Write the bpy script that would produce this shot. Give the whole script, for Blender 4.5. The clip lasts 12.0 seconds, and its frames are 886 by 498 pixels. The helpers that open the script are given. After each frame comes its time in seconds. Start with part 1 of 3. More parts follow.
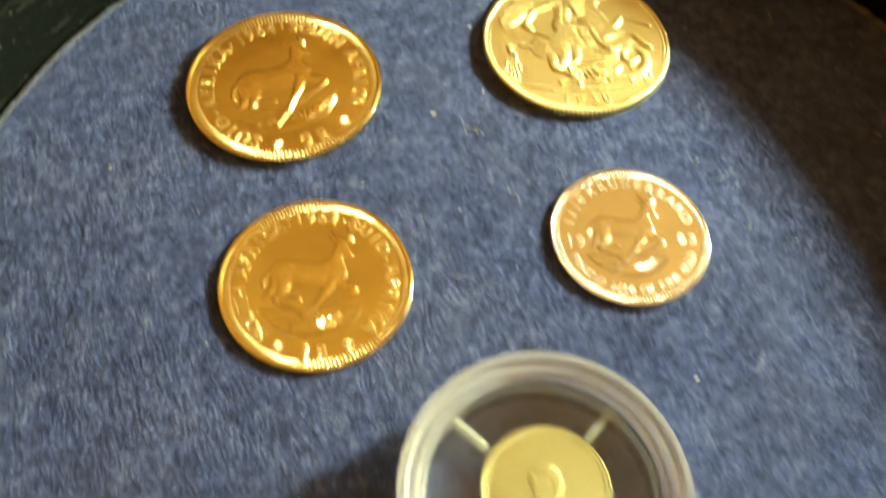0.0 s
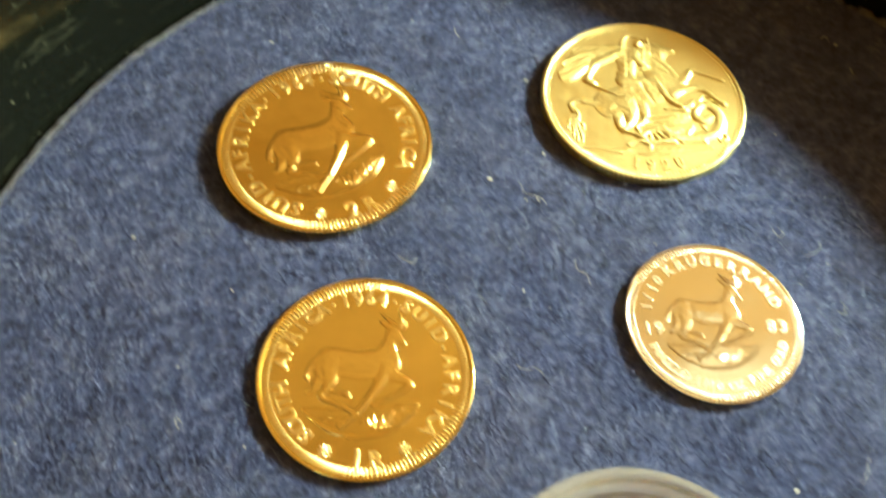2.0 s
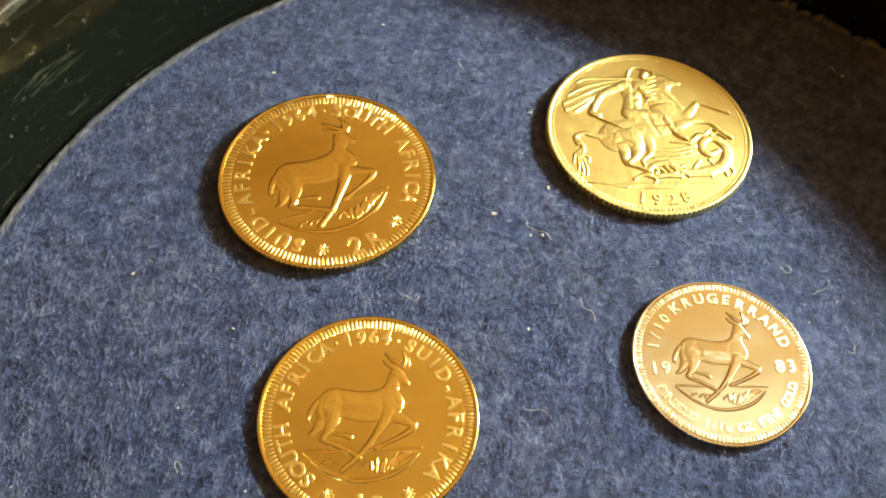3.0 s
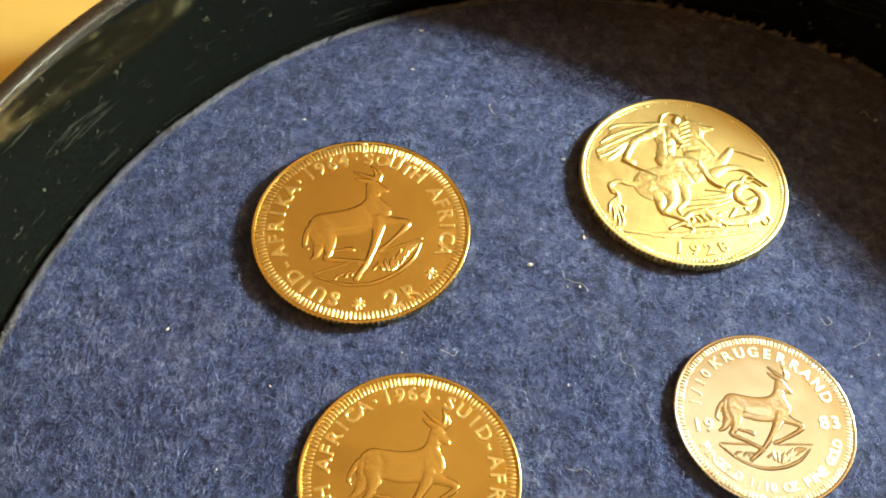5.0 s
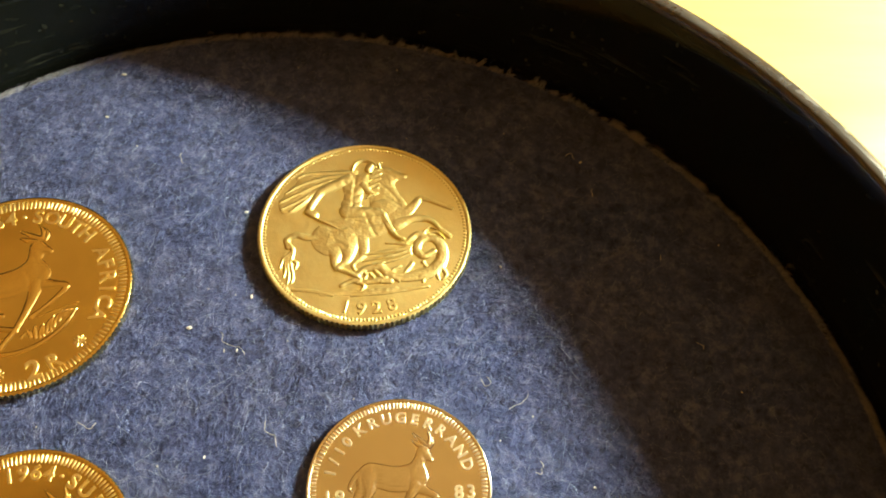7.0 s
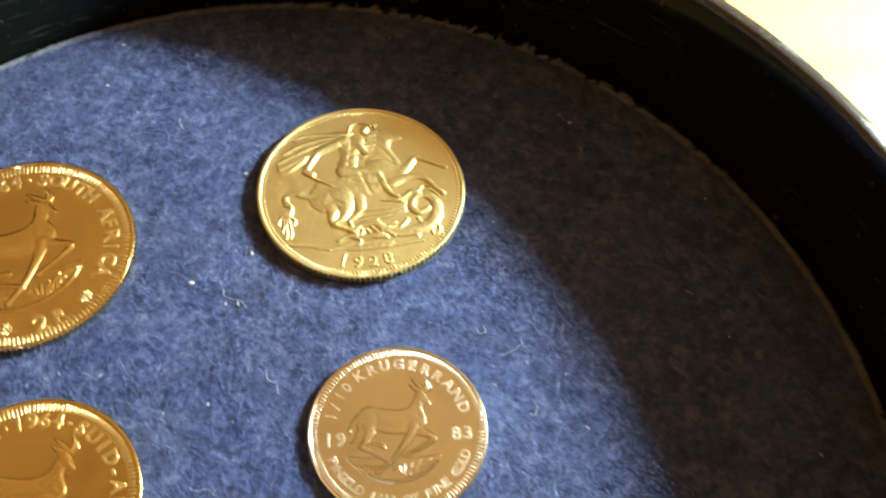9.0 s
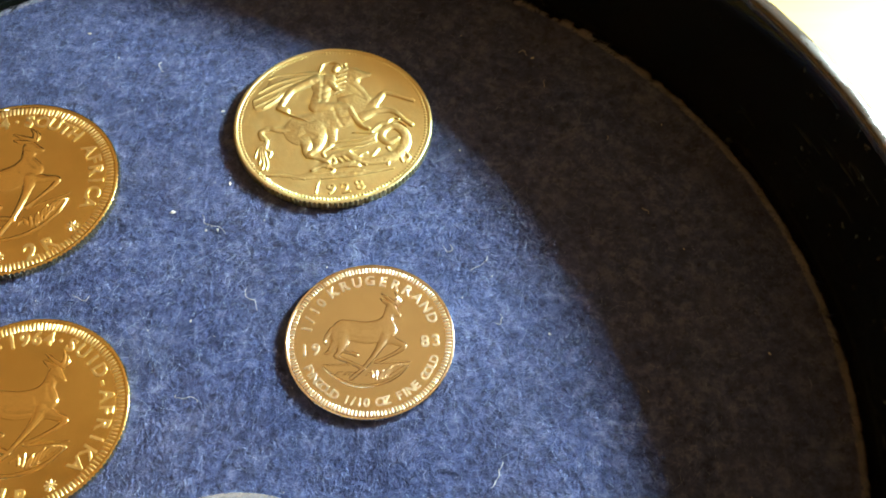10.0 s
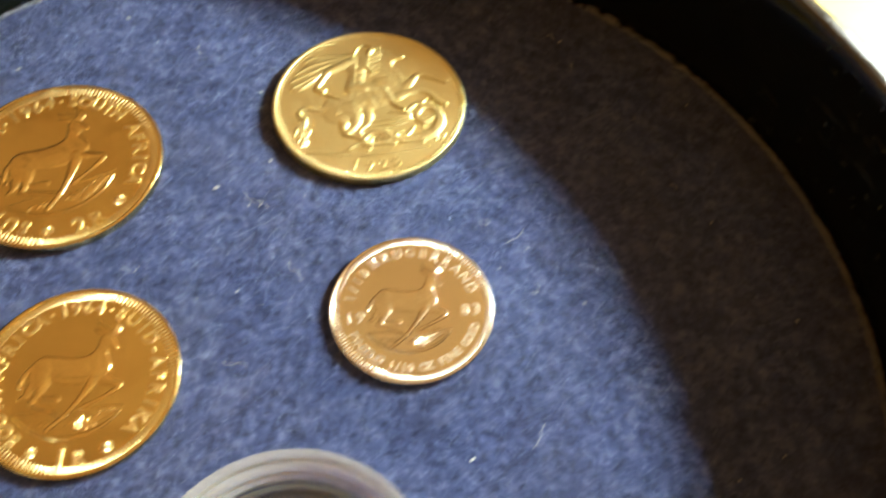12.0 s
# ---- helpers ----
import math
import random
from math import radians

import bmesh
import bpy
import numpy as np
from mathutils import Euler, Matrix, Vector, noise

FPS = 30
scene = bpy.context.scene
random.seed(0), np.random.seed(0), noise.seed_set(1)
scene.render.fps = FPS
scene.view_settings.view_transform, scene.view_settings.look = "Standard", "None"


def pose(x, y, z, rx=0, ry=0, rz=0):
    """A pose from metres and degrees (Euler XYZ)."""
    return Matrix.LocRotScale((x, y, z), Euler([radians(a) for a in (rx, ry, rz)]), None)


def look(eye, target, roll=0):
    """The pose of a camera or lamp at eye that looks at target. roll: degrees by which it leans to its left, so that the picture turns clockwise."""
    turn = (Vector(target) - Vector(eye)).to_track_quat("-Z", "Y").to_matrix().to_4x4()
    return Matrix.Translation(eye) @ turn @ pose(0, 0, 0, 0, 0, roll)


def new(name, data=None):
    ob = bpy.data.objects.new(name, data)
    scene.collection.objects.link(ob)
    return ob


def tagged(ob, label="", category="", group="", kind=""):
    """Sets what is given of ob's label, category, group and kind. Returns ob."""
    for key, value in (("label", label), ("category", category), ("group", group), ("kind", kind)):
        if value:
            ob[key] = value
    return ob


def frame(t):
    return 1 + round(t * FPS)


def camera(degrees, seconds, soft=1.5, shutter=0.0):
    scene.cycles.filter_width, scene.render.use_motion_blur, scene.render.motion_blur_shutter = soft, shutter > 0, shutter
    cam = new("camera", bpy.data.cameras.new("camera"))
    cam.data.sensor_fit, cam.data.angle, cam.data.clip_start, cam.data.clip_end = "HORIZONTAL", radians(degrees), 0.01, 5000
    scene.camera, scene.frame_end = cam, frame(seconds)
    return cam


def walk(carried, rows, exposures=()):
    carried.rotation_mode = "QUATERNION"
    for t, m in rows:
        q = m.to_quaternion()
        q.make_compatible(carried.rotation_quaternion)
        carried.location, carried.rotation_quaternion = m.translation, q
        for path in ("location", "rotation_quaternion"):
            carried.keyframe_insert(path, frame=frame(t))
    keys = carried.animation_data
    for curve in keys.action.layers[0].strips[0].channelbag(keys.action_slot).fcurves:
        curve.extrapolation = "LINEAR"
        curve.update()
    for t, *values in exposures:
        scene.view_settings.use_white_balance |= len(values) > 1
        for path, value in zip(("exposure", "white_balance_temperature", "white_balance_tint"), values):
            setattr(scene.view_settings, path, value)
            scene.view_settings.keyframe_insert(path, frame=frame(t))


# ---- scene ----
MM = 0.001
cam = camera(53.33, 12.0, soft=1.8, shutter=0.6)
# seconds, eye in millimetres, turn in degrees
ROWS = [
    (0.0, -3.85, -56.88, 77.95, 30.593, -1.413, 0.054),
    (0.1, -5.64, -54.39, 77.93, 31.295, -1.768, -0.237),
    (0.2, -5.85, -52.85, 76.03, 31.824, -1.665, -0.038),
    (0.3, -5.19, -52.95, 75.84, 31.796, -1.349, -0.004),
    (0.4, -5.38, -52.72, 75.07, 30.973, -1.161, 0.106),
    (0.5, -5.57, -52.49, 74.30, 30.810, -1.092, 0.215),
    (0.6, -5.53, -52.34, 74.17, 31.258, -1.010, 0.216),
    (1.0, -5.35, -51.76, 73.63, 31.167, -1.292, 0.219),
    (1.5, -7.13, -51.37, 72.11, 31.507, -2.031, -0.045),
    (1.9, -9.59, -47.15, 73.11, 30.891, -2.714, 0.189),
    (2.0, -10.21, -46.10, 73.36, 31.183, -2.037, 0.248),
    (2.1, -10.53, -45.62, 73.20, 32.257, -1.778, 0.292),
    (2.5, -11.82, -43.71, 72.58, 31.784, -2.075, 0.466),
    (3.0, -10.70, -43.22, 73.82, 31.727, -2.155, 0.320),
    (3.5, -12.68, -37.35, 75.55, 31.136, -2.033, 0.420),
    (3.7, -13.70, -36.26, 76.07, 31.116, -2.067, 0.498),
    (5.3, -14.47, -39.39, 75.16, 32.367, -2.161, 0.102),
    (5.5, -11.78, -38.50, 76.32, 31.431, -1.919, 0.312),
    (6.0, 4.09, -40.32, 76.14, 31.021, -1.861, -0.319),
    (6.5, 16.25, -32.92, 77.67, 30.544, -2.180, -0.608),
    (7.0, 17.40, -31.13, 78.85, 30.737, -2.389, -1.243),
    (7.2, 16.88, -32.30, 78.71, 31.054, -2.355, -1.445),
    (8.8, 16.12, -33.91, 78.59, 31.246, -2.430, -1.955),
    (8.9, 16.81, -35.38, 78.47, 30.724, -1.993, -2.037),
    (9.0, 17.50, -36.86, 78.34, 31.136, -2.097, -2.119),
    (9.1, 17.91, -38.67, 78.20, 31.258, -2.545, -2.261),
    (9.4, 19.13, -44.10, 77.76, 30.975, -2.081, -2.687),
    (9.5, 19.54, -45.91, 77.62, 31.534, -1.846, -2.829),
    (9.6, 19.67, -45.85, 77.87, 30.416, -1.427, -2.950),
    (10.0, 20.19, -45.60, 78.88, 30.681, -1.420, -3.432),
    (10.5, 19.96, -45.98, 79.49, 30.807, -1.385, -3.619),
    (11.0, 19.59, -46.09, 79.90, 30.687, -1.172, -3.675),
    (11.5, 18.87, -47.84, 79.21, 31.610, -1.272, -3.725),
    (11.9, 17.45, -49.21, 79.57, 31.584, -1.472, -3.731),
    (12.0, 15.03, -49.94, 79.29, 31.261, -1.890, -3.851),
]
EXPOSURES = [
    (0.0, 1.13, 7250, -26),
    (1.5, 1.1, 7050, -26),
    (3.7, 0.97, 6950, -14),
    (5.3, 0.97, 6300, -13),
    (7.2, 0.96, 7300, -13),
    (8.8, 1.0, 5600, -10),
    (9.5, 1.02, 5350, -12),
    (10.5, 1.02, 5500, -11),
    (11.5, 1.02, 5800, -9),
    (12.0, 1.02, 5800, -9),
]
walk(cam, [(t, pose(x * MM, y * MM, z * MM, rx, ry, rz)) for t, x, y, z, rx, ry, rz in ROWS], EXPOSURES)

# ---- light: near lamp, added overhead lamp and window fill, faint sky, unseen warm room ----
SUN_AZ, SUN_EL = 40.0, 12.0
world = bpy.data.worlds.new("world")
scene.world = world
world.use_nodes = True
sky = world.node_tree.nodes.new("ShaderNodeTexSky")
sky.sky_type = "NISHITA"
sky.sun_disc = False
sky.sun_elevation = radians(SUN_EL)
sky.sun_rotation = radians(90 - SUN_AZ)
world.node_tree.links.new(sky.outputs[0], world.node_tree.nodes["Background"].inputs[0])
world.node_tree.nodes["Background"].inputs[1].default_value = 0.1

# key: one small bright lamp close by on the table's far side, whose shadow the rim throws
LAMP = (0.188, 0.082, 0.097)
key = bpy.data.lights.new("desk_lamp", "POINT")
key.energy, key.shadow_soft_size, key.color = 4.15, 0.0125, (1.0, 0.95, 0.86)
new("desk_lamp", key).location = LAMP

# round lamp overhead, cool white; unseen, added for the pale coin's glare
disc = bpy.data.lights.new("glare_lamp", "AREA")
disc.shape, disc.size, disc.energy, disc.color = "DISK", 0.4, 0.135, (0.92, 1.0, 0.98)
new("glare_lamp", disc).matrix_world = look((0.64, 0.54, 1.585), (0.64, 0.54, 0))

# unseen window with an orange area lamp, added to warm and lift the shade
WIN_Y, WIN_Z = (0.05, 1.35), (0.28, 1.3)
glow = bpy.data.lights.new("warm_window_fill", "AREA")
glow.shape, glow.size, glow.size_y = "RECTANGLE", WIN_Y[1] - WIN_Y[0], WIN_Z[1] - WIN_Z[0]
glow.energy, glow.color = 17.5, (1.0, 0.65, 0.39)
new("warm_window_fill", glow).matrix_world = look((1.58, sum(WIN_Y) / 2, sum(WIN_Z) / 2), (0, sum(WIN_Y) / 2, sum(WIN_Z) / 2))


# ---- materials ----
class Mat:
    """A small wrapper for node materials."""

    def __init__(self, name, rough=0.5, metal=0.0, base=(0.5, 0.5, 0.5)):
        self.mat = bpy.data.materials.new(name)
        self.mat.use_nodes = True
        self.t = self.mat.node_tree
        self.p = self.t.nodes["Principled BSDF"]
        self.set(Roughness=rough, Metallic=metal)
        self.p.inputs["Base Color"].default_value = (*base, 1)

    def set(self, **values):
        for key, value in values.items():
            self.p.inputs[key.replace("_", " ")].default_value = value

    def node(self, kind, **values):
        n = self.t.nodes.new(kind)
        for key, value in values.items():
            n.inputs[key.replace("_", " ")].default_value = value
        return n

    def link(self, a, b):
        self.t.links.new(a, b)

    def coords(self, scale=(1, 1, 1), turn=(0, 0, 0)):
        c = self.node("ShaderNodeTexCoord")
        m = self.node("ShaderNodeMapping", Scale=scale, Rotation=turn)
        self.link(c.outputs["Object"], m.inputs[0])
        return m.outputs[0]

    def noise(self, scale, detail=3.0, rough=0.55, at=None):
        n = self.node("ShaderNodeTexNoise", Scale=scale, Detail=detail, Roughness=rough)
        self.link(at or self.coords(), n.inputs["Vector"])
        return n.outputs["Fac"]

    def ramp(self, fac, *stops):
        r = self.node("ShaderNodeValToRGB")
        e = r.color_ramp.elements
        while len(e) < len(stops):
            e.new(0.5)
        for k, (at, col) in zip(e, stops):
            k.position = at
            k.color = (*col, 1) if len(col) == 3 else col
        self.link(fac, r.inputs[0])
        return r.outputs[0]

    def mix(self, fac, a, b, mode="MIX"):
        m = self.t.nodes.new("ShaderNodeMix")
        m.data_type, m.blend_type = "RGBA", mode
        for sock, v in ((m.inputs[0], fac), (m.inputs[6], a), (m.inputs[7], b)):
            if isinstance(v, (int, float)):
                sock.default_value = v
            elif isinstance(v, tuple):
                sock.default_value = (*v, 1)
            else:
                self.link(v, sock)
        return m.outputs[2]

    def span(self, fac, lo, hi, a=0.0, b=1.0):
        m = self.node("ShaderNodeMapRange")
        for i, v in enumerate((a, b, lo, hi)):
            m.inputs[i + 1].default_value = v
        self.link(fac, m.inputs[0])
        return m.outputs[0]

    def colour(self, out):
        self.link(out, self.p.inputs["Base Color"])

    def rough(self, out):
        self.link(out, self.p.inputs["Roughness"])

    def bump(self, height, strength, distance):
        b = self.node("ShaderNodeBump", Strength=strength, Distance=distance)
        self.link(height, b.inputs["Height"])
        if self.p.inputs["Normal"].links:
            self.link(self.p.inputs["Normal"].links[0].from_socket, b.inputs["Normal"])
        self.link(b.outputs[0], self.p.inputs["Normal"])


def gold(name, base, dull, rough, wave, satin=0.0):
    m = Mat(name, rough, 1.0, base)
    tone = m.noise(220, 4, 0.6)
    m.colour(m.mix(m.span(tone, 0.0, 0.55, 0.35, 0.75), base, dull))
    fine = m.noise(900, 5, 0.65)
    m.rough(m.span(fine, rough * 0.92, rough * 1.12, 0.3, 0.7))
    m.bump(m.noise(130, 2, 0.4), wave, 0.0006)
    hair = m.noise(1500, 4, 0.6, m.coords((1, 0.06, 1), (0, 0, 0.6)))
    m.bump(hair, 0.05, 0.00006)
    if satin:
        m.bump(m.noise(2600, 4, 0.7), satin, 0.00005)
        m.bump(m.noise(420, 3, 0.6), satin, 0.00022)
    return m.mat


GOLD_PROOF = gold("proof_gold", (0.90, 0.78, 0.38), (0.78, 0.65, 0.28), 0.09, 0.22)
GOLD_RELIEF = gold("softly_polished_gold", (1.0, 0.87, 0.43), (0.94, 0.77, 0.34), 0.14, 0.12)
GOLD_LETTER = gold("frosted_letter_gold", (1.0, 0.88, 0.44), (0.97, 0.82, 0.36), 0.34, 0.05)
PALE_LETTER = gold("frosted_pale_gold", (0.93, 0.93, 0.80), (0.88, 0.87, 0.72), 0.35, 0.05)
GOLD_TINY = gold("dull_pale_gold", (0.74, 0.70, 0.42), (0.66, 0.61, 0.34), 0.30, 0.1)
GOLD_YELLOW = gold("worn_yellow_gold", (0.82, 0.745, 0.37), (0.76, 0.67, 0.29), 0.40, 0.16, 0.22)
GOLD_PALE = gold("pale_gold", (0.81, 0.81, 0.71), (0.74, 0.72, 0.60), 0.14, 0.25)


def felt_material(name, dark, mid, light):
    m = Mat(name, 0.95)
    m.set(Specular_IOR_Level=0.1, Sheen_Weight=0.09, Sheen_Roughness=0.6)
    m.p.inputs["Sheen Tint"].default_value = (0.7, 0.72, 0.8, 1)
    geo = m.node("ShaderNodeNewGeometry")
    clouds = m.noise(110, 4, 0.65)
    tint = m.noise(45, 3, 0.6, m.coords((1, 1, 1), (0, 0, 1.1)))
    clump = m.noise(750, 4, 0.7)
    a = m.ramp(clump, (0.36, dark), (0.5, mid), (0.68, light))
    b = m.ramp(geo.outputs["Random Per Island"], (0.0, dark), (0.45, mid), (0.88, mid), (1.0, light))
    c = m.mix(0.35, a, b)
    c = m.mix(m.span(clouds, 0.0, 0.5, 0.42, 0.75), c, dark)
    # shade in the nap's small hollows, painted in as random dark spots
    pit_shade = m.noise(1250, 3, 0.6)
    c = m.mix(m.span(pit_shade, 0.55, 0.0, 0.34, 0.47), c, tuple(v * 0.5 for v in dark))
    tuft = m.noise(330, 3, 0.6, m.coords((1, 0.6, 1), (0, 0, 0.3)))
    c = m.mix(m.span(tuft, 0.0, 0.22, 0.52, 0.72), c, light)
    # worn warm-grey and bluer stretches
    m.colour(m.mix(m.span(tint, 0.0, 0.45, 0.4, 0.7), c, m.mix(0.3, c, (0.13, 0.12, 0.15))))
    return m


FELT_M = felt_material("blue_felt", (0.025, 0.032, 0.084), (0.060, 0.081, 0.215), (0.16, 0.19, 0.36))
FELT_M.bump(FELT_M.noise(1500, 5, 0.75), 0.9, 0.0004)
FELT = FELT_M.mat
FIBRE = felt_material("felt_fibre", (0.030, 0.042, 0.114), (0.078, 0.105, 0.26), (0.20, 0.24, 0.42)).mat
PALE = Mat("pale_fibre", 0.8, 0, (0.24, 0.30, 0.47)).mat
FRAY = Mat("frayed_fibre", 0.85, 0, (0.27, 0.275, 0.33)).mat
LINT = Mat("white_lint", 0.9, 0, (0.62, 0.62, 0.6)).mat


def black_lacquer(name, base, dusty, rough, gloss=0.22):
    m = Mat(name, rough, 0, base)
    streak = m.noise(900, 5, 0.75, m.coords((0.1, 0.1, 1.0)))
    speck = m.noise(900, 3, 0.6)
    cloud = m.noise(60, 4, 0.65)
    dirt = m.mix(m.span(speck, 0, 0.7, 0.645, 0.73), m.mix(m.span(streak, 0, 0.6, 0.6, 0.78), base, dusty), dusty)
    m.colour(m.mix(m.span(cloud, 0, 0.9, 0.45, 0.62), base, dirt))
    m.rough(m.span(streak, rough * 0.7, rough * 2.2, 0.5, 0.8))
    m.bump(streak, 0.06, 0.0001)
    m.set(Specular_IOR_Level=gloss)
    return m.mat


LACQUER = black_lacquer("black_lacquer", (0.005, 0.006, 0.005), (0.13, 0.14, 0.11), 0.07)
# lip's grey is sheen from the lamp: base lifted slightly, gloss at full
LIP = black_lacquer("black_lip", (0.02, 0.021, 0.022), (0.07, 0.07, 0.07), 0.3, 1.0)


def table_wood():
    m = Mat("honey_varnished_wood", 0.3)
    at = m.coords((1.2, 14, 14), (0, 0, 0.5))
    grain = m.noise(9, 6, 0.65, at)
    pores = m.noise(90, 4, 0.7, at)
    c = m.ramp(grain, (0.3, (0.58, 0.40, 0.11)), (0.5, (0.61, 0.43, 0.125)), (0.7, (0.64, 0.46, 0.145)))
    m.colour(m.mix(m.span(pores, 0, 0.12, 0.55, 0.8), c, (0.45, 0.25, 0.08)))
    m.rough(m.span(grain, 0.25, 0.45))
    m.bump(pores, 0.1, 0.0003)
    return m.mat


WOOD = table_wood()


def plaster(name, a, b, rough=0.8):
    m = Mat(name, rough)
    m.colour(m.mix(m.noise(3, 4, 0.6), a, b))
    m.bump(m.noise(60, 5, 0.6), 0.2, 0.004)
    return m.mat


# unseen walls, coloured warm so that their bounce tints the ambient light
WALL = plaster("ochre_bounce_wall", (0.60, 0.42, 0.20), (0.66, 0.465, 0.225))
# unseen ceiling; its patches are added so the coin fields mirror uneven tones
ceil = Mat("patchy_ceiling", 0.7)
ceil.colour(ceil.ramp(ceil.noise(1.5, 3, 0.55, ceil.coords((1, 2.2, 1), (0, 0, 0.4))), (0.36, (0.55, 0.405, 0.2)), (0.5, (0.77, 0.61, 0.35)), (0.62, (0.90, 0.765, 0.48))))
CEIL = ceil.mat
FLOOR = plaster("brown_floor", (0.3, 0.16, 0.07), (0.36, 0.2, 0.09), 0.5)
FRAME = plaster("white_paint", (0.78, 0.77, 0.73), (0.82, 0.81, 0.78), 0.4)

clear = Mat("clear_plastic", 0.04, 0, (0.86, 0.88, 0.80))
clear.set(Transmission_Weight=1.0, IOR=1.46)
clear.rough(clear.span(clear.noise(400, 4, 0.6), 0.02, 0.12, 0.45, 0.75))
CLEAR = clear.mat
scuffed = Mat("scuffed_clear_plastic", 0.06, 0, (0.84, 0.86, 0.78))
scuffed.set(Transmission_Weight=1.0, IOR=1.46)
scuffed.rough(scuffed.span(scuffed.noise(500, 4, 0.7), 0.02, 0.1, 0.5, 0.75))
LID = scuffed.mat
frosted = Mat("cloudy_plastic", 0.25, 0, (0.95, 0.95, 0.91))
frosted.set(Transmission_Weight=0.75, IOR=1.46)
frosted.rough(frosted.span(frosted.noise(300, 4, 0.6), 0.07, 0.16, 0.3, 0.75))
veil = frosted.node("ShaderNodeMixShader", Fac=0.22)
frosted.link(frosted.p.outputs[0], veil.inputs[1])
frosted.link(frosted.node("ShaderNodeBsdfTransparent").outputs[0], veil.inputs[2])
frosted.link(veil.outputs[0], frosted.t.nodes["Material Output"].inputs["Surface"])
CLOUDY = frosted.mat


# ---- mesh helpers ----
def mesh_object(name, verts, faces, material, parent=None, label="", smooth=True):
    me = bpy.data.meshes.new(name)
    me.from_pydata(verts, [], faces)
    me.materials.append(material)
    me.polygons.foreach_set("use_smooth", [smooth] * len(me.polygons))
    me.update()
    ob = new(name, me)
    if parent is not None:
        ob.parent = parent
    if label:
        tagged(ob, label)
    return ob


def quads_object(name, co, quads, material, parent=None, label="", smooth=True):
    """Fast path: numpy vertices (n, 3) and quads (m, 4)."""
    me = bpy.data.meshes.new(name)
    me.vertices.add(len(co))
    me.vertices.foreach_set("co", np.asarray(co, dtype=np.float32).ravel())
    me.loops.add(quads.size)
    me.loops.foreach_set("vertex_index", np.asarray(quads, dtype=np.int32).ravel())
    me.polygons.add(len(quads))
    me.polygons.foreach_set("loop_start", np.arange(0, quads.size, 4, dtype=np.int32))
    me.polygons.foreach_set("use_smooth", np.full(len(quads), smooth))
    me.materials.append(material)
    me.update(calc_edges=True)
    me.validate()
    ob = new(name, me)
    if parent is not None:
        ob.parent = parent
    if label:
        tagged(ob, label)
    return ob


def lathe(name, profile, seg, material, parent=None, label="", wobble=None, smooth=True, closed=False):
    """Turns a profile of (radius, height) in metres about z. wobble(angles, k) scales the radius of point k."""
    a = np.arange(seg) * 2 * np.pi / seg
    rings = []
    for k, (r, z) in enumerate(profile):
        rr = r * (wobble(a, k) if wobble else 1.0)
        rings.append(np.stack([rr * np.cos(a), rr * np.sin(a), np.full(seg, z)], 1))
    co = np.concatenate(rings)
    n = len(profile)
    i = np.arange(seg)
    j = (i + 1) % seg
    quads = [np.stack([k * seg + i, k * seg + j, ((k + 1) % n) * seg + j, ((k + 1) % n) * seg + i], 1) for k in range(n if closed else n - 1)]
    ob = quads_object(name, co, np.concatenate(quads), material, parent, label, smooth)
    if smooth:
        ob.data.set_sharp_from_angle(angle=radians(38))
    return ob


def box(name, lo, hi, material, parent=None, bevel=0.0, kind=""):
    bm = bmesh.new()
    bmesh.ops.create_cube(bm, size=1)
    for v in bm.verts:
        v.co = Vector([l + (h - l) * (c + 0.5) for l, h, c in zip(lo, hi, v.co)])
    if bevel:
        bmesh.ops.bevel(bm, geom=bm.edges[:], offset=bevel, segments=2, affect="EDGES")
    me = bpy.data.meshes.new(name)
    bm.to_mesh(me)
    bm.free()
    me.materials.append(material)
    ob = new(name, me)
    if parent is not None:
        ob.parent = parent
    return tagged(ob, kind=kind)


def thing(name, at, label, category, group="", turn=0.0):
    ob = new(name)
    ob.empty_display_size = 0.002
    ob.matrix_basis = pose(at[0], at[1], at[2], 0, 0, turn)
    return tagged(ob, label, category, group)


# ---- lettering ----
GLYPHS = {}


def glyph(ch):
    """Vertices and faces of one raised letter, one unit high, centred on its width."""
    if ch not in GLYPHS:
        cu = bpy.data.curves.new("glyph", "FONT")
        cu.body, cu.size, cu.align_x = ch, 1.4, "CENTER"
        cu.extrude, cu.bevel_depth, cu.bevel_resolution, cu.offset, cu.resolution_u = 0.03, 0.05, 2, 0.0, 3
        ob = new("glyph", cu)
        bpy.context.view_layer.update()
        me = bpy.data.meshes.new_from_object(ob.evaluated_get(bpy.context.evaluated_depsgraph_get()))
        co = np.array([v.co[:] for v in me.vertices])
        faces = [tuple(p.vertices) for p in me.polygons]
        bpy.data.objects.remove(ob)
        bpy.data.curves.remove(cu)
        bpy.data.meshes.remove(me)
        GLYPHS[ch] = (co, faces)
    return GLYPHS[ch]


